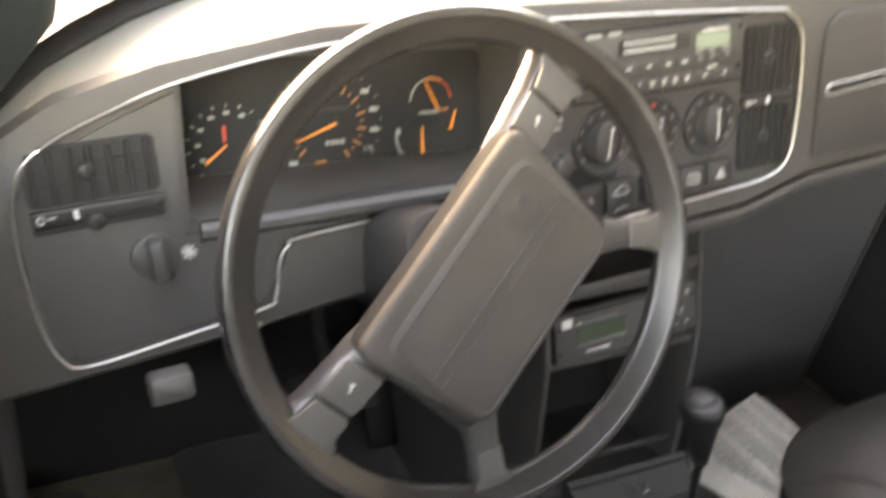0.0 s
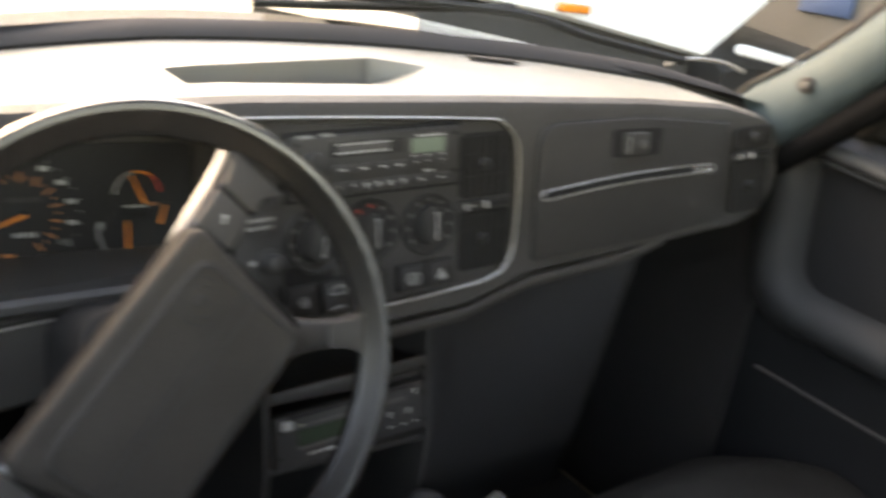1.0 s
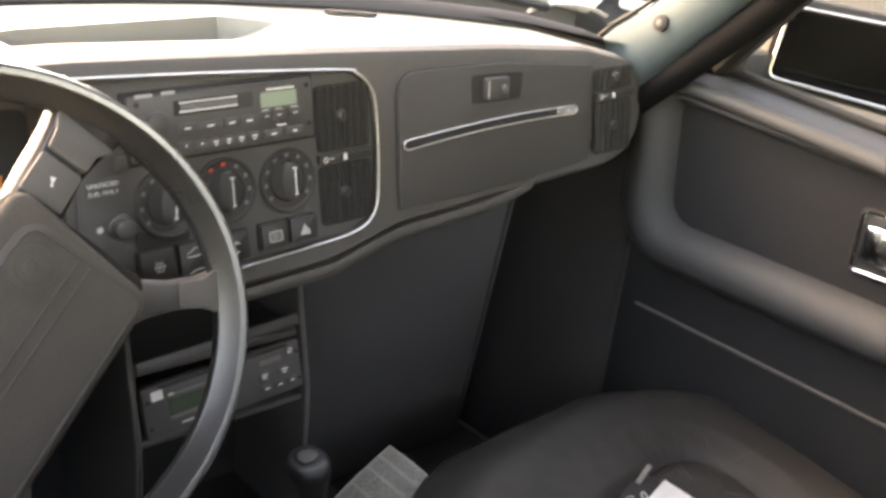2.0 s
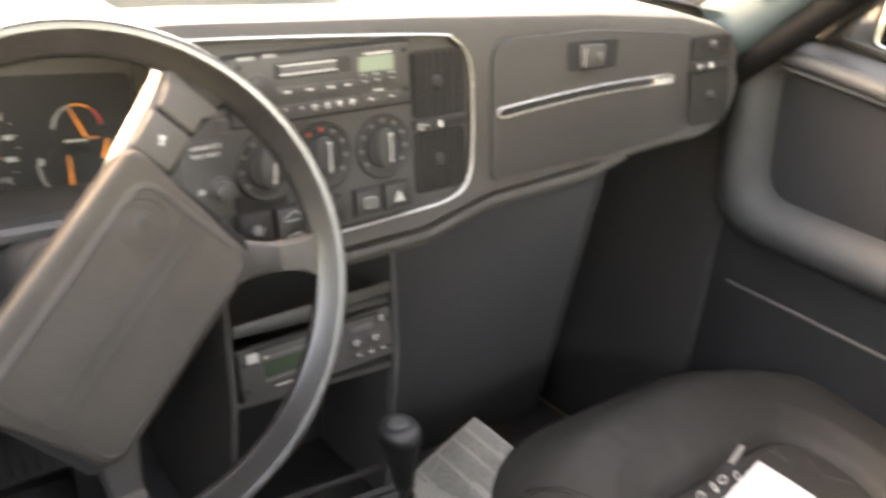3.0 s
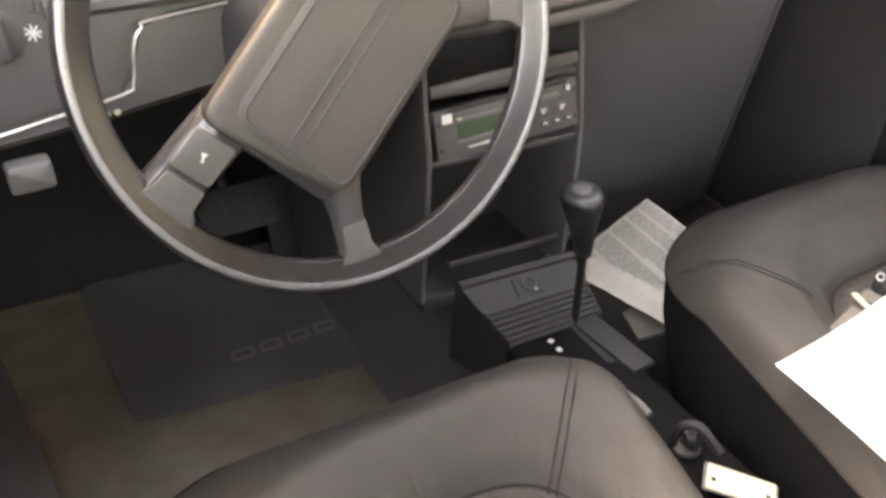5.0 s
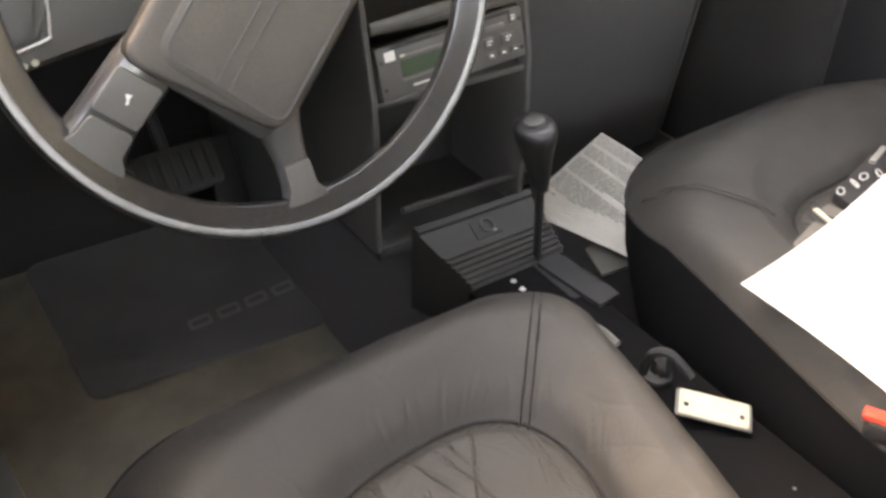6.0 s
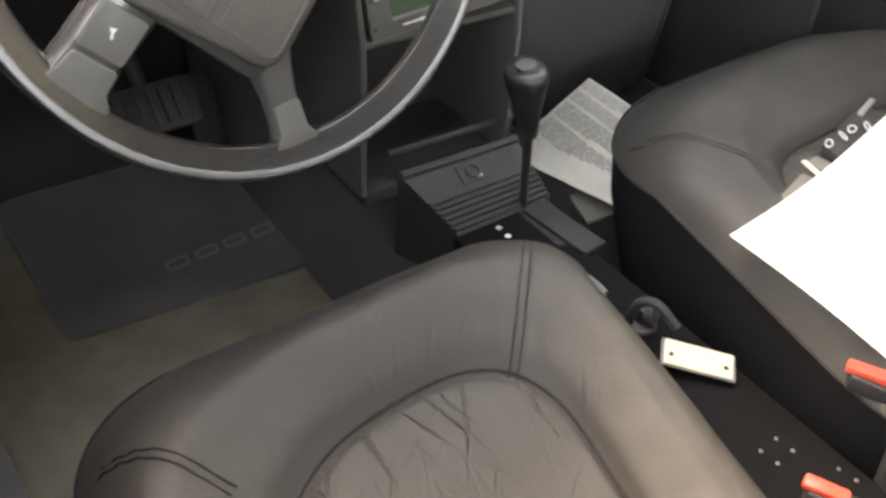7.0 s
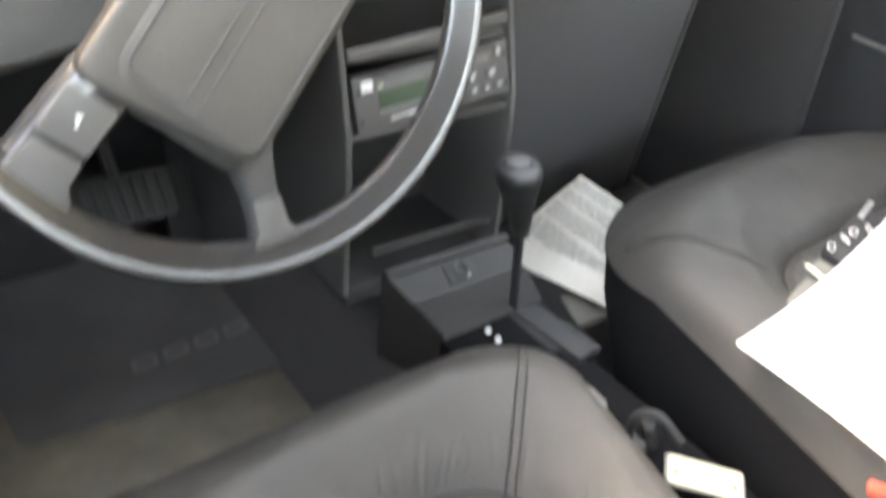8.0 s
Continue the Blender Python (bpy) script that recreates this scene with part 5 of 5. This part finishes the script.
    bm = loft(wrinkled(rings))
    bm.faces.new(list(bm.verts)[-len(rings[-1]):])
    part("centre_panel", bm, CREASED, s, "creased grey leather centre panel", 60)
    part("piping", tube([place(p, surface(inset) + 0.001) for p in outline(inset, 96)], 0.0016, 6, True), PIPING, s, "dark piping")
    part("edge_piping", tube([place(p, surface(0.0, p[1]) + 0.0005) for p in outline(-0.0005, 96)], 0.0016, 6, True), PIPING, s)
    # dark cloth side down to the floor
    rings = []
    for fall, d in ((0.002, 0.0015), (0.02, 0.003 - 0.3 * flare), (0.06, 0.01 - flare)):
        rings.append([place(p, surface(0.0, p[1]) - fall) for p in outline(d)])
    for z, d in ((0.09, 0.03 - 1.6 * flare), (0.05, 0.045 - 1.6 * flare)):
        rings.append([Vector((q.x, q.y, z)) for p in outline(d) for q in (place(p, 0),)])
    part("skirt", loft(rings, caps=True), SEAT_SIDE, s, "black cloth skirt")
    for side in (1, -1):
        part("rail", box((0.03, 0.4, 0.05), Matrix.Translation((cx + side * 0.16, cy, 0.025)), 0.004), DARK, s)
    if name == "driver_seat":
        part("hinge_trim", tube(smooth_path([(0.259, -0.12, 0.252), (0.262, -0.14, 0.254), (0.262, -0.16, 0.253)], 4), 0.0035, 6), GREY_PLASTIC, s, "grey plastic hinge trim")
    # twin corner seams, laid on the bolster
    skin = np.array([(*q.xy, q.z + 0.0035 * noise.noise(Vector((q.x * 9, q.y * 9, cx)))) for d in np.linspace(0, inset, 30) for q in dense(d)])
    for outer, inner in seams:
        o, e = Vector(outer), Vector(inner)
        across = Vector((o.y - e.y, e.x - o.x)).normalized()
        for off in (-0.0035, 0.0035):
            pts = []
            for k in range(14):
                p = o.lerp(e, k / 13) + across * off
                near = skin[np.argmin((skin[:, 0] - p.x) ** 2 + (skin[:, 1] - p.y) ** 2)]
                q = Vector((p.x, p.y, near[2] + 0.001))
                pts.append(q)
            part("seam", tube(pts, 0.0009, 5), PIPING if name == "driver_seat" else LEATHER, s)
    return s


def make_seats():
    cushion("driver_seat", -0.018, -0.046, -0.58, 0.244, 0.306, "grey leather driver's seat cushion with creased centre panel", 0.022, 0.1, 0.116, shear=0.18, kx=0.983, ky=1.31, crown=0.012, back=0.6, swell=0.31, lift=0.04, seams=(((0.228, -0.078), (0.094, -0.226)), ((-0.203, -0.13), (-0.137, -0.222))))
    cushion("passenger_seat", 0.696, 0.118, -0.48, 0.305, 0.284, "grey leather passenger seat cushion with papers on it", 0.022, 0.05, 0.146, 0.03, 0.005, 0.17, front=0.06, seams=(((0.449, 0.004), (0.517, -0.125)),))


def make_papers():
    sh = thing("paper_sheet", (0.62, -0.28, 0.28), "large white paper sheet lying on the passenger seat", "paper")
    o, ex, ey = Vector((0.381, -0.193, 0.2985)), Vector((0.984, 0.176, 0)).normalized(), Vector((-0.115, -0.993, 0)).normalized()
    rings = []
    for j in range(12):
        ring = []
        for i in range(25):
            u, v = i / 24, j / 11
            ring.append(o + ex * (0.356 * u) + ey * (0.225 * v + 0.012 * math.sin(math.pi * u) * (1 - 0.5 * u) * (1 - v)) + Vector((0, 0, 0.003 * math.sin(math.pi * u) * (1 - 0.5 * v) + 0.004 * math.sin(v * 3.3) + 0.008 * (1 - u) ** 3 * v)))
        rings.append(ring)
    bm = loft(rings, closed=False)
    bmesh.ops.solidify(bm, geom=bm.faces[:], thickness=0.0008)
    part("sheet", bm, PAPER, sh)
    c = thing("folded_card", (0.5, -0.18, 0.31), "small brown folded card beside the paper", "card")
    part("flap", plate(round_outline(rect(0.055, 0.03), 0.003), 0.002, pose(0.518, -0.177, 0.289, 0, -3, 15)), CARDBOARD, c)
    part("flap", plate(round_outline(rect(0.024, 0.026), 0.003), 0.002, pose(0.578, -0.154, 0.288, 0, 3, 10)), CARDBOARD, c)
    part("white_edge", plate(rect(0.006, 0.032), 0.002, pose(0.556, -0.157, 0.292, 0, 0, -14)), CREAM, c)
    b = thing("key_pouch", (0.63, -0.14, 0.31), "small black pouch with chrome clips on the seat", "pouch")
    part("body", plate(round_outline([(0, 0), (0.14, 0.012), (0.15, 0.05), (0.02, 0.042)], 0.012), 0.012, pose(0.6, -0.172, 0.28, 0, 0, 12), 0.005), DARK, b)
    for x, y, a in ((0.61, -0.136, 20), (0.638, -0.134, 60), (0.66, -0.13, 10), (0.682, -0.135, 40)):
        m = pose(x, y, 0.297, 20, 0, a)
        part("clip", tube([m @ Vector((0.008 * math.cos(q), 0.004 * math.sin(q), 0)) for q in np.linspace(0, 2 * math.pi, 15)[:-1]], 0.0009, 6, True), SILVER, b, "chrome clip")
    part("strap_end", plate(rect(0.007, 0.046), 0.003, pose(0.724, -0.105, 0.293, 0, 0, -72), 0.001), SILVER, b)


def make_tag():
    tg = thing("key_tag", (0.32, -0.22, 0.2), "cream card key tag with two punched holes", "tag")
    m = pose(0.3205, -0.24, 0.203, 6, 5, -47)
    w, h = 0.066, 0.030
    part("card", plate(round_outline(rect(w, h), 0.002, 2), 0.0016, m), CREAM, tg)
    part("sleeve", plate(round_outline(rect(w + 0.006, h + 0.003), 0.002, 2), 0.001, m @ Matrix.Translation((0, 0, -0.0012))), GREY_PLASTIC, tg, "clear plastic sleeve")
    for x in (-0.0265, 0.0265):
        part("hole", disc(0.0027, 0.0004, m @ Matrix.Translation((x, -0.003, 0.0016)), 16), DARK, tg)
    key = thing("ignition_key", (0.31, -0.17, 0.19), "black ignition key head in the floor console", "key")
    part("head", plate(rrect(0.03, 0.022, 0.009), 0.009, pose(0.318, -0.172, 0.21, 70, 0, 30), 0.002), KNOB, key)
    part("blade", box((0.008, 0.008, 0.03), Matrix.Translation((0.318, -0.166, 0.196))), KNOB, key)
    part("collar", disc(0.016, 0.006, Matrix.Translation((0.318, -0.168, 0.188)), 24, 0.002), PLASTIC, key)
    part("loop", tube(smooth_path([(0.306, -0.16, 0.19), (0.306, -0.166, 0.222), (0.314, -0.182, 0.232), (0.324, -0.205, 0.214)], 5), 0.005, 8), DARK, key, "dark plastic loop")


def make_buckle(x, y, z, yaw, pitch):
    b = thing("seat_belt_buckle", (x, y, z - 0.06), "black seat belt buckle with a red push button", "buckle", "seat belt buckles")
    m = pose(x, y, z, pitch, 0, yaw)
    part("housing", box((0.024, 0.05, 0.018), m @ Matrix.Translation((0, -0.012, -0.008)), 0.004), DARK, b)
    part("button", box((0.015, 0.037, 0.008), m @ Matrix.Translation((0, 0.0, 0.0025)) @ pose(0, 0, 0, -6), 0.003), RED, b, "red push button")
    part("strap", tube([m @ Vector((0, -0.05, -0.004)), Vector((x, y - 0.05, z - 0.05)), Vector((x, y - 0.06, 0.11))], 0.008, 8), DARK, b)


def make_floor_things():
    mt = thing("floor_mat", (0.06, 0.4, 0.0), "black carpet floor mat with a grey woven emblem", "mat")
    outline = round_outline([(-0.147, 0.3), (0.0, 0.291), (0.172, 0.281), (0.18, 0.62), (-0.155, 0.62)], [0.02, 0, 0.02, 0.03, 0.03])
    part("carpet_top", plate(outline, 0.009, Matrix.Translation((0, 0, 0.0)), 0.003), MAT, mt)
    part("binding", tube([Vector((p.x, p.y, 0.006)) for p in outline], 0.003, 6, True), MAT, mt)
    for i in range(4):
        x = 0.019 + i * 0.0425
        y = 0.366 + i * 0.003
        m = pose(x, y, 0.0092, 0, 0, 5)
        part("woven_bar", plate(round_outline([(-0.019, -0.0115), (0.015, -0.0115), (0.019, 0.0115), (-0.015, 0.0115)], 0.005), 0.0008, m), MAT_GREY, mt, "plain grey woven shape")
        part("woven_gap", plate(round_outline([(-0.0125, -0.0045), (0.0115, -0.0045), (0.0125, 0.0045), (-0.0115, 0.0045)], 0.003), 0.0006, m @ Matrix.Translation((0, 0, 0.0006))), MAT, mt)
    pd = thing("brake_pedal", (0.03, 0.42, 0.1), "wide ribbed black rubber brake pedal", "pedal")
    m = pose(0.022, 0.385, 0.235, 50, 0, 4)
    pad = part("pad", plate(rrect(0.115, 0.06, 0.012), 0.014, m, 0.003), RUBBER, pd)
    for i in range(7):
        part("rib", box((0.006, 0.045, 0.004), m @ Matrix.Translation((-0.045 + i * 0.015, 0, 0.0155)), 0.001), RUBBER, pad)
    part("arm", tube([m @ Vector((0, 0, -0.002)), (0.02, 0.44, 0.3), (0.02, 0.47, 0.5)], 0.009, 8), DARK, pd)
    ac = thing("accelerator_pedal", (0.13, 0.5, 0.05), "slim black accelerator pedal", "pedal")
    part("pad", box((0.045, 0.012, 0.15), pose(0.13, 0.5, 0.12, -28), 0.004), RUBBER, ac)


def make_footwell():
    rings = []
    for s in np.linspace(0, 1, 10):
        y, z = 0.19 + 0.17 * s, 0.57 - 0.52 * s
        x1 = 0.755 + 0.13 * s
        rings.append([(0.37, y, z), (0.55, y + 0.004, z), (x1 - 0.02, y + 0.006, z), (x1, y + 0.02, z), (x1 + 0.005, y + 0.09, z), (0.37, y + 0.09, z)])
    h = thing("heater_housing", (0.55, 0.3, 0.05), "dark carpet-covered heater housing under the glovebox", "housing")
    part("panel", loft(rings, caps=True), HOUSING, h)
    part("edge_trim", tube([(r[3][0] - 0.004, r[3][1] - 0.004, r[3][2]) for r in rings], 0.006, 8), HOUSING, h, "rolled carpet edge")


def make_door():
    d = thing("passenger_door", (0.97, -0.3, 0.1), "charcoal vinyl passenger door with a cloth inset", "car door")

    def at(y, z, out=0.0):
        return Vector((0.985 - out, y, z))
    outer = round_outline([(0.185, 0.738), (0.172, 0.463), (-0.95, 0.43), (-0.95, 0.63)], [0.03, 0.11, 0.02, 0.02], 10)
    inner = round_outline([(0.105, 0.716), (0.085, 0.538), (-0.88, 0.505), (-0.88, 0.6)], [0.02, 0.05, 0.02, 0.02], 10)
    rings = []
    for t, o in ((-0.05, -0.03), (0.0, 0.0), (0.08, 0.022), (0.3, 0.042), (0.55, 0.044), (0.8, 0.036), (0.95, 0.018), (1.0, 0.008)):
        rings.append([at(*(p.lerp(q, t)), o * (1 - 0.7 * min(max((0.1 - q.x) / 0.05, 0), 1) * (q.y > 0.585))) for p, q in zip(outer, inner)])
    part("padded_frame", loft(rings), DOOR_VINYL, d, "padded vinyl frame", 70)
    part("edge_gap", tube([at(p.x, p.y, 0.004) for p in outer if p.y < 0.56 and p.x > -0.9], 0.005, 6), DARK, d, "dark gap under the frame")
    bm = loft([[at(p.x, p.y, o) for p in inner] for o in (-0.004, 0.0085)], caps=True)
    part("inset", bm, DOOR_CLOTH, d, "dark cloth inset")
    part("lower_panel", box((0.03, 1.35, 0.47), Matrix.Translation((1.0, -0.35, 0.255)), 0.006), DOOR_CLOTH, d, "dark lower panel")
    part("silver_strip", tube([(0.984, 0.12, 0.386), (0.984, -0.3, 0.372), (0.984, -0.95, 0.36)], 0.003, 8), SPOKE, d, "slim grey strip")
    # window ledge
    def sill_z(y):
        return interp(y, [(-0.95, 0.63), (-0.4, 0.702), (0.04, 0.76), (0.12, 0.766), (0.185, 0.758)])
    prof = [(1.03, 0.0), (1.0, 0.0), (0.975, -0.009)]
    prof += [(0.951 + 0.012 * math.cos(q), -0.026 + 0.012 * math.sin(q)) for q in np.linspace(radians(68), radians(260), 10)]
    prof += [(0.985, -0.042), (1.03, -0.042)]
    rings = []
    for y in (0.186, 0.176, 0.16, 0.12, 0.04, -0.1, -0.25, -0.4, -0.95):
        tuck = 0.03 * max(0.0, (y - 0.12) / 0.066) ** 2
        rings.append([(x + tuck * (x < 0.99), y, sill_z(y) + z * (1 - 6 * tuck)) for x, z in prof])
    part("window_ledge", loft(rings, caps=True), DOOR_VINYL, d, "rounded vinyl window ledge", 60)
    part("weather_strip", tube([(1.0, y, sill_z(y) + 0.004) for y in (0.13, 0.04, -0.2, -0.4, -0.95)], 0.006, 8), RUBBER, d)
    h = part("handle_recess", plate(rrect(0.11, 0.085, 0.01), 0.004, Matrix(((0, 0, -1, 0.978), (1, 0, 0, -0.235), (0, -1, 0, 0.60), (0, 0, 0, 1))), 0.001), DARK, d, "black handle recess")
    part("handle_frame", tube([(0.972, -0.235 + p.x, 0.60 + p.y) for p in rrect(0.1, 0.078, 0.01)], 0.003, 8, True), CHROME, h, "chrome frame")
    part("handle_lever", plate(rrect(0.04, 0.05, 0.006), 0.012, Matrix(((0, 0, -1, 0.974), (1, 0, 0, -0.215), (0, -1, 0, 0.6), (0, 0, 0, 1))), 0.004), CHROME, h, "chrome pull lever")
    bm = loft([[(1.0, 0.06, 0.76), (1.0, -0.3, 0.714), (1.0, -0.9, 0.635)], [(0.93, -0.24, 1.1), (0.93, -0.5, 1.1), (0.93, -0.9, 1.1)]], closed=False)
    bmesh.ops.solidify(bm, geom=bm.faces[:], thickness=0.004)
    pane = part("window_pane", bm, GLASS, d, "clear side window")
    pane.visible_shadow = False
    part("sash", tube([(1.0, 0.075, 0.76), (0.93, -0.235, 1.1), (0.93, -0.9, 1.12)], 0.014, 8), RUBBER, d, "black window sash")


def make_mirror():
    mr = thing("side_mirror", (1.14, 0.02, 0.74), "black side mirror with a bright edge outside the window", "side mirror")
    along = Vector((0.6, -0.8, -0.1)).normalized()
    face = Vector((-0.8, -0.6, 0)).normalized()
    up = face.cross(along).normalized()
    if up.z < 0:
        up = -up
    o = Vector((1.1, 0.046, 0.806))
    m = Matrix(((along.x, up.x, face.x, o.x), (along.y, up.y, face.y, o.y), (along.z, up.z, face.z, o.z), (0, 0, 0, 1)))
    shape = [(0.0, -0.05), (0.2, -0.056), (0.21, 0.06), (0.0, 0.052)]
    grow = [(-0.012, -0.062), (0.212, -0.068), (0.222, 0.072), (-0.012, 0.066)]
    part("housing", plate(round_outline(grow, 0.025), 0.06, m @ Matrix.Translation((0, 0, -0.064)), 0.006), DARK, mr)
    part("glass", plate(round_outline(shape, 0.014), 0.003, m @ Matrix.Translation((0, 0, -0.003))), MIRROR, mr, "mirror glass, its dark reflection put into the colour")
    part("bright_edge", tube([m @ Vector((p.x, p.y, 0.001)) for p in round_outline(shape, 0.014)], 0.0022, 8, True), SILVER, mr, "bright edge")
    part("foot", box((0.09, 0.05, 0.05), Matrix.Translation((1.075, 0.075, 0.765)), 0.012), DARK, mr)


def make_outside():
    # the car's own bonnet
    rings = []
    for y in np.linspace(0.47, 1.75, 14):
        s = (y - 0.47) / 1.28
        rings.append([(x, y - 0.55 * ((x - 0.31) / 0.8) ** 2 * (1 - s), 0.812 - 0.015 * s - 0.07 * s * s - 0.035 * ((x - 0.31) / 0.75) ** 2 - 0.05 * ((x - 0.31) / 0.8) ** 6) for x in np.linspace(-0.5, 1.12, 22)])
    bm = loft(rings, closed=False)
    bmesh.ops.solidify(bm, geom=bm.faces[:], thickness=0.02)
    solo("bonnet", bm, PAINT, "glossy dark car bonnet beyond the windshield", "bonnet", smooth=70)
    for path, arm in (([(0.28, 0.49, 0.842), (0.4, 0.48, 0.842), (0.64, 0.42, 0.846), (0.76, 0.385, 0.826), (0.9, 0.32, 0.81)], [(0.30, 0.54, 0.815), (0.5, 0.47, 0.835), (0.64, 0.425, 0.853)]),
                      ([(-0.3, 0.42, 0.80), (-0.1, 0.46, 0.83), (0.1, 0.49, 0.84), (0.24, 0.5, 0.845)], [(-0.33, 0.47, 0.79), (-0.2, 0.47, 0.82), (-0.03, 0.48, 0.845)])):
        w = thing("wiper", path[0], "black windshield wiper resting on the glass", "wiper", "windshield wipers")
        part("blade", tube(smooth_path(path, 6), 0.0065, 6), DARK, w)
        part("arm", tube(smooth_path(arm, 6), 0.006, 6), DARK, w)
    # white van parked across ahead, to the right
    v = thing("van", (4.0, 4.0, -0.34), "white van with an amber side lamp parked ahead", "van")
    body = []
    for x, low, w in ((2.3, 0.66, 0.97), (2.4, 0.66, 1.0), (3.18, 0.60, 1.0), (4.46, 0.44, 1.0), (4.7, 0.62, 1.0), (4.98, 0.83, 1.0), (5.3, 0.9, 0.99), (5.42, 0.92, 0.97)):
        body.append([(x, 3.02 + y, z * w) for y, z in ((0.03, low), (0.0, low + 0.02), (0.0, 1.2), (0.12, 1.9), (1.8, 1.9), (1.92, 1.2), (1.92, low))])
    part("body", loft(body, caps=True), VAN_PAINT, v, "white painted body", 35)
    part("sill", box((2.3, 1.7, 0.62), Matrix.Translation((3.5, 3.98, 0.3)), 0.04), ASPHALT, v, "dark grey plastic sill")
    part("window", box((1.1, 0.02, 0.42), Matrix.Translation((3.9, 3.055, 1.5)) @ pose(0, 0, 0, -9), 0.008), DARK, v, "dark side window")
    part("turn_lamp", box((0.22, 0.05, 0.045), Matrix.Translation((3.26, 3.0, 0.655)), 0.015), AMBER, v, "amber side lamp")
    for x in (2.8, 5.0):
        for y in (3.16, 4.8):
            wheel = part("wheel", disc(0.33, 0.2, Matrix.Translation((x, y - 0.1, -0.01)) @ pose(0, 0, 0, -90), 28, 0.03), RUBBER, v, "black tyre")
            part("rim", disc(0.19, 0.22, Matrix.Translation((x, y - 0.11, -0.01)) @ pose(0, 0, 0, -90), 24, 0.02), SILVER, wheel, "steel rim")
    # dark car between the van and the building
    c = thing("parked_car", (5.7, 4.0, -0.34), "dark grey car parked beside the van", "car")
    prof = [(0, 0.3), (-0.05, 0.76), (0.1, 0.84), (1.1, 0.95), (1.8, 1.38), (3.2, 1.4), (3.9, 0.98), (4.3, 0.92), (4.35, 0.3)]
    part("body", loft([[(x, 2.9 + y, -0.34 + z * w) for y, z in prof] for x, w in ((4.45, 0.96), (4.6, 1.0), (6.0, 1.0), (6.15, 0.94))], caps=True), DARK, c, smooth=35)
    # white box in place of the sky's reflection on the dark bonnet
    part("highlight_bar", box((0.75, 0.1, 0.07), Matrix.Translation((4.85, 2.8, 0.5)) @ pose(0, 0, 0, 0, 6), 0.03), VAN_PAINT, c, "pale bar standing in for a sky reflection")
    for x in (4.6, 6.1):
        for y in (3.6, 6.3):
            part("wheel", disc(0.31, 0.19, Matrix.Translation((x - 0.1, y, -0.03)) @ pose(0, 0, 0, 0, 90), 28, 0.03), RUBBER, c, "black tyre")
    # building with a plinth, a row of windows and a roof edge
    h = thing("building", (8.0, -4.0, -0.34), "tan building beyond the parked cars", "building")
    # the unseen upper storey is added to block sky light on the passenger side
    part("wall", box((1.0, 26, 6.4), Matrix.Translation((7.7, -6.0, 2.86))), BRICK, h)
    part("roof", box((1.3, 26.4, 0.25), Matrix.Translation((7.65, -6.0, 6.18)), 0.03), GREY_PLASTIC, h)
    for i in range(12):
        y, z = -16.0 + i % 6 * 4.0, 1.6 + i // 6 * 2.7
        w = part("window", box((0.06, 1.5, 1.2), Matrix.Translation((7.2, y, z)), 0.01), WHITE, h, "white window frame")
        part("pane", box((0.03, 1.36, 1.06), Matrix.Translation((7.175, y, z))), LCD_DARK, w, "dark window pane")
    part("door", box((0.06, 0.5, 0.3), Matrix.Translation((7.2, 4.0, 0.9)), 0.01), BLUE, h, "small blue panel")


make_ground()
make_shell()
make_tunnel()
make_windshield()
make_pillar(1)
make_pillar(-1)
make_outside()
make_dashboard()
make_footwell()
make_steering_column()
make_steering_wheel()
make_cluster()
make_radio()
make_heater_dial(0.3285, 0.655, 0, False)
make_heater_dial(0.2575, 0.652, 0, True)
make_heater_dial(0.199, 0.648, -8, False)
make_switch(0.3435, 0.604, 0.033, 0.026, "black hazard switch with a grey triangle", "triangle")
make_switch(0.3085, 0.6015, 0.031, 0.026, "black rear window heater switch", "screen")
make_switch(0.264, 0.597, 0.03, 0.028, "black fog lamp switch with a white mark", "lamp")
make_switch(0.1835, 0.591, 0.034, 0.031, "black air conditioning switch with a snowflake", "snow")
make_switch(0.2205, 0.593, 0.032, 0.031, "black air recirculation switch with a car outline", "car")
make_vent(0.365, 0.434, 0.602, 0.674, 0.75, "black centre air vent with upright slats")
make_vent(0.81, 0.889, 0.641, 0.7195, 0.757, "black air vent at the dash's passenger end", 7, 0.009)
make_vent(-0.3, -0.205, 0.625, 0.6385, 0.69, "black air vent at the dash's driver end", 7)
make_glovebox()
make_sticker()
make_small_knobs()
make_console()
make_player()
make_tray()
make_lever()
make_seats()
make_papers()
make_booklet()
make_tag()
make_buckle(0.293, -0.405, 0.21, 25, 5)
make_buckle(0.382, -0.362, 0.261, 28, 5)
make_floor_things()
make_door()
make_mirror()
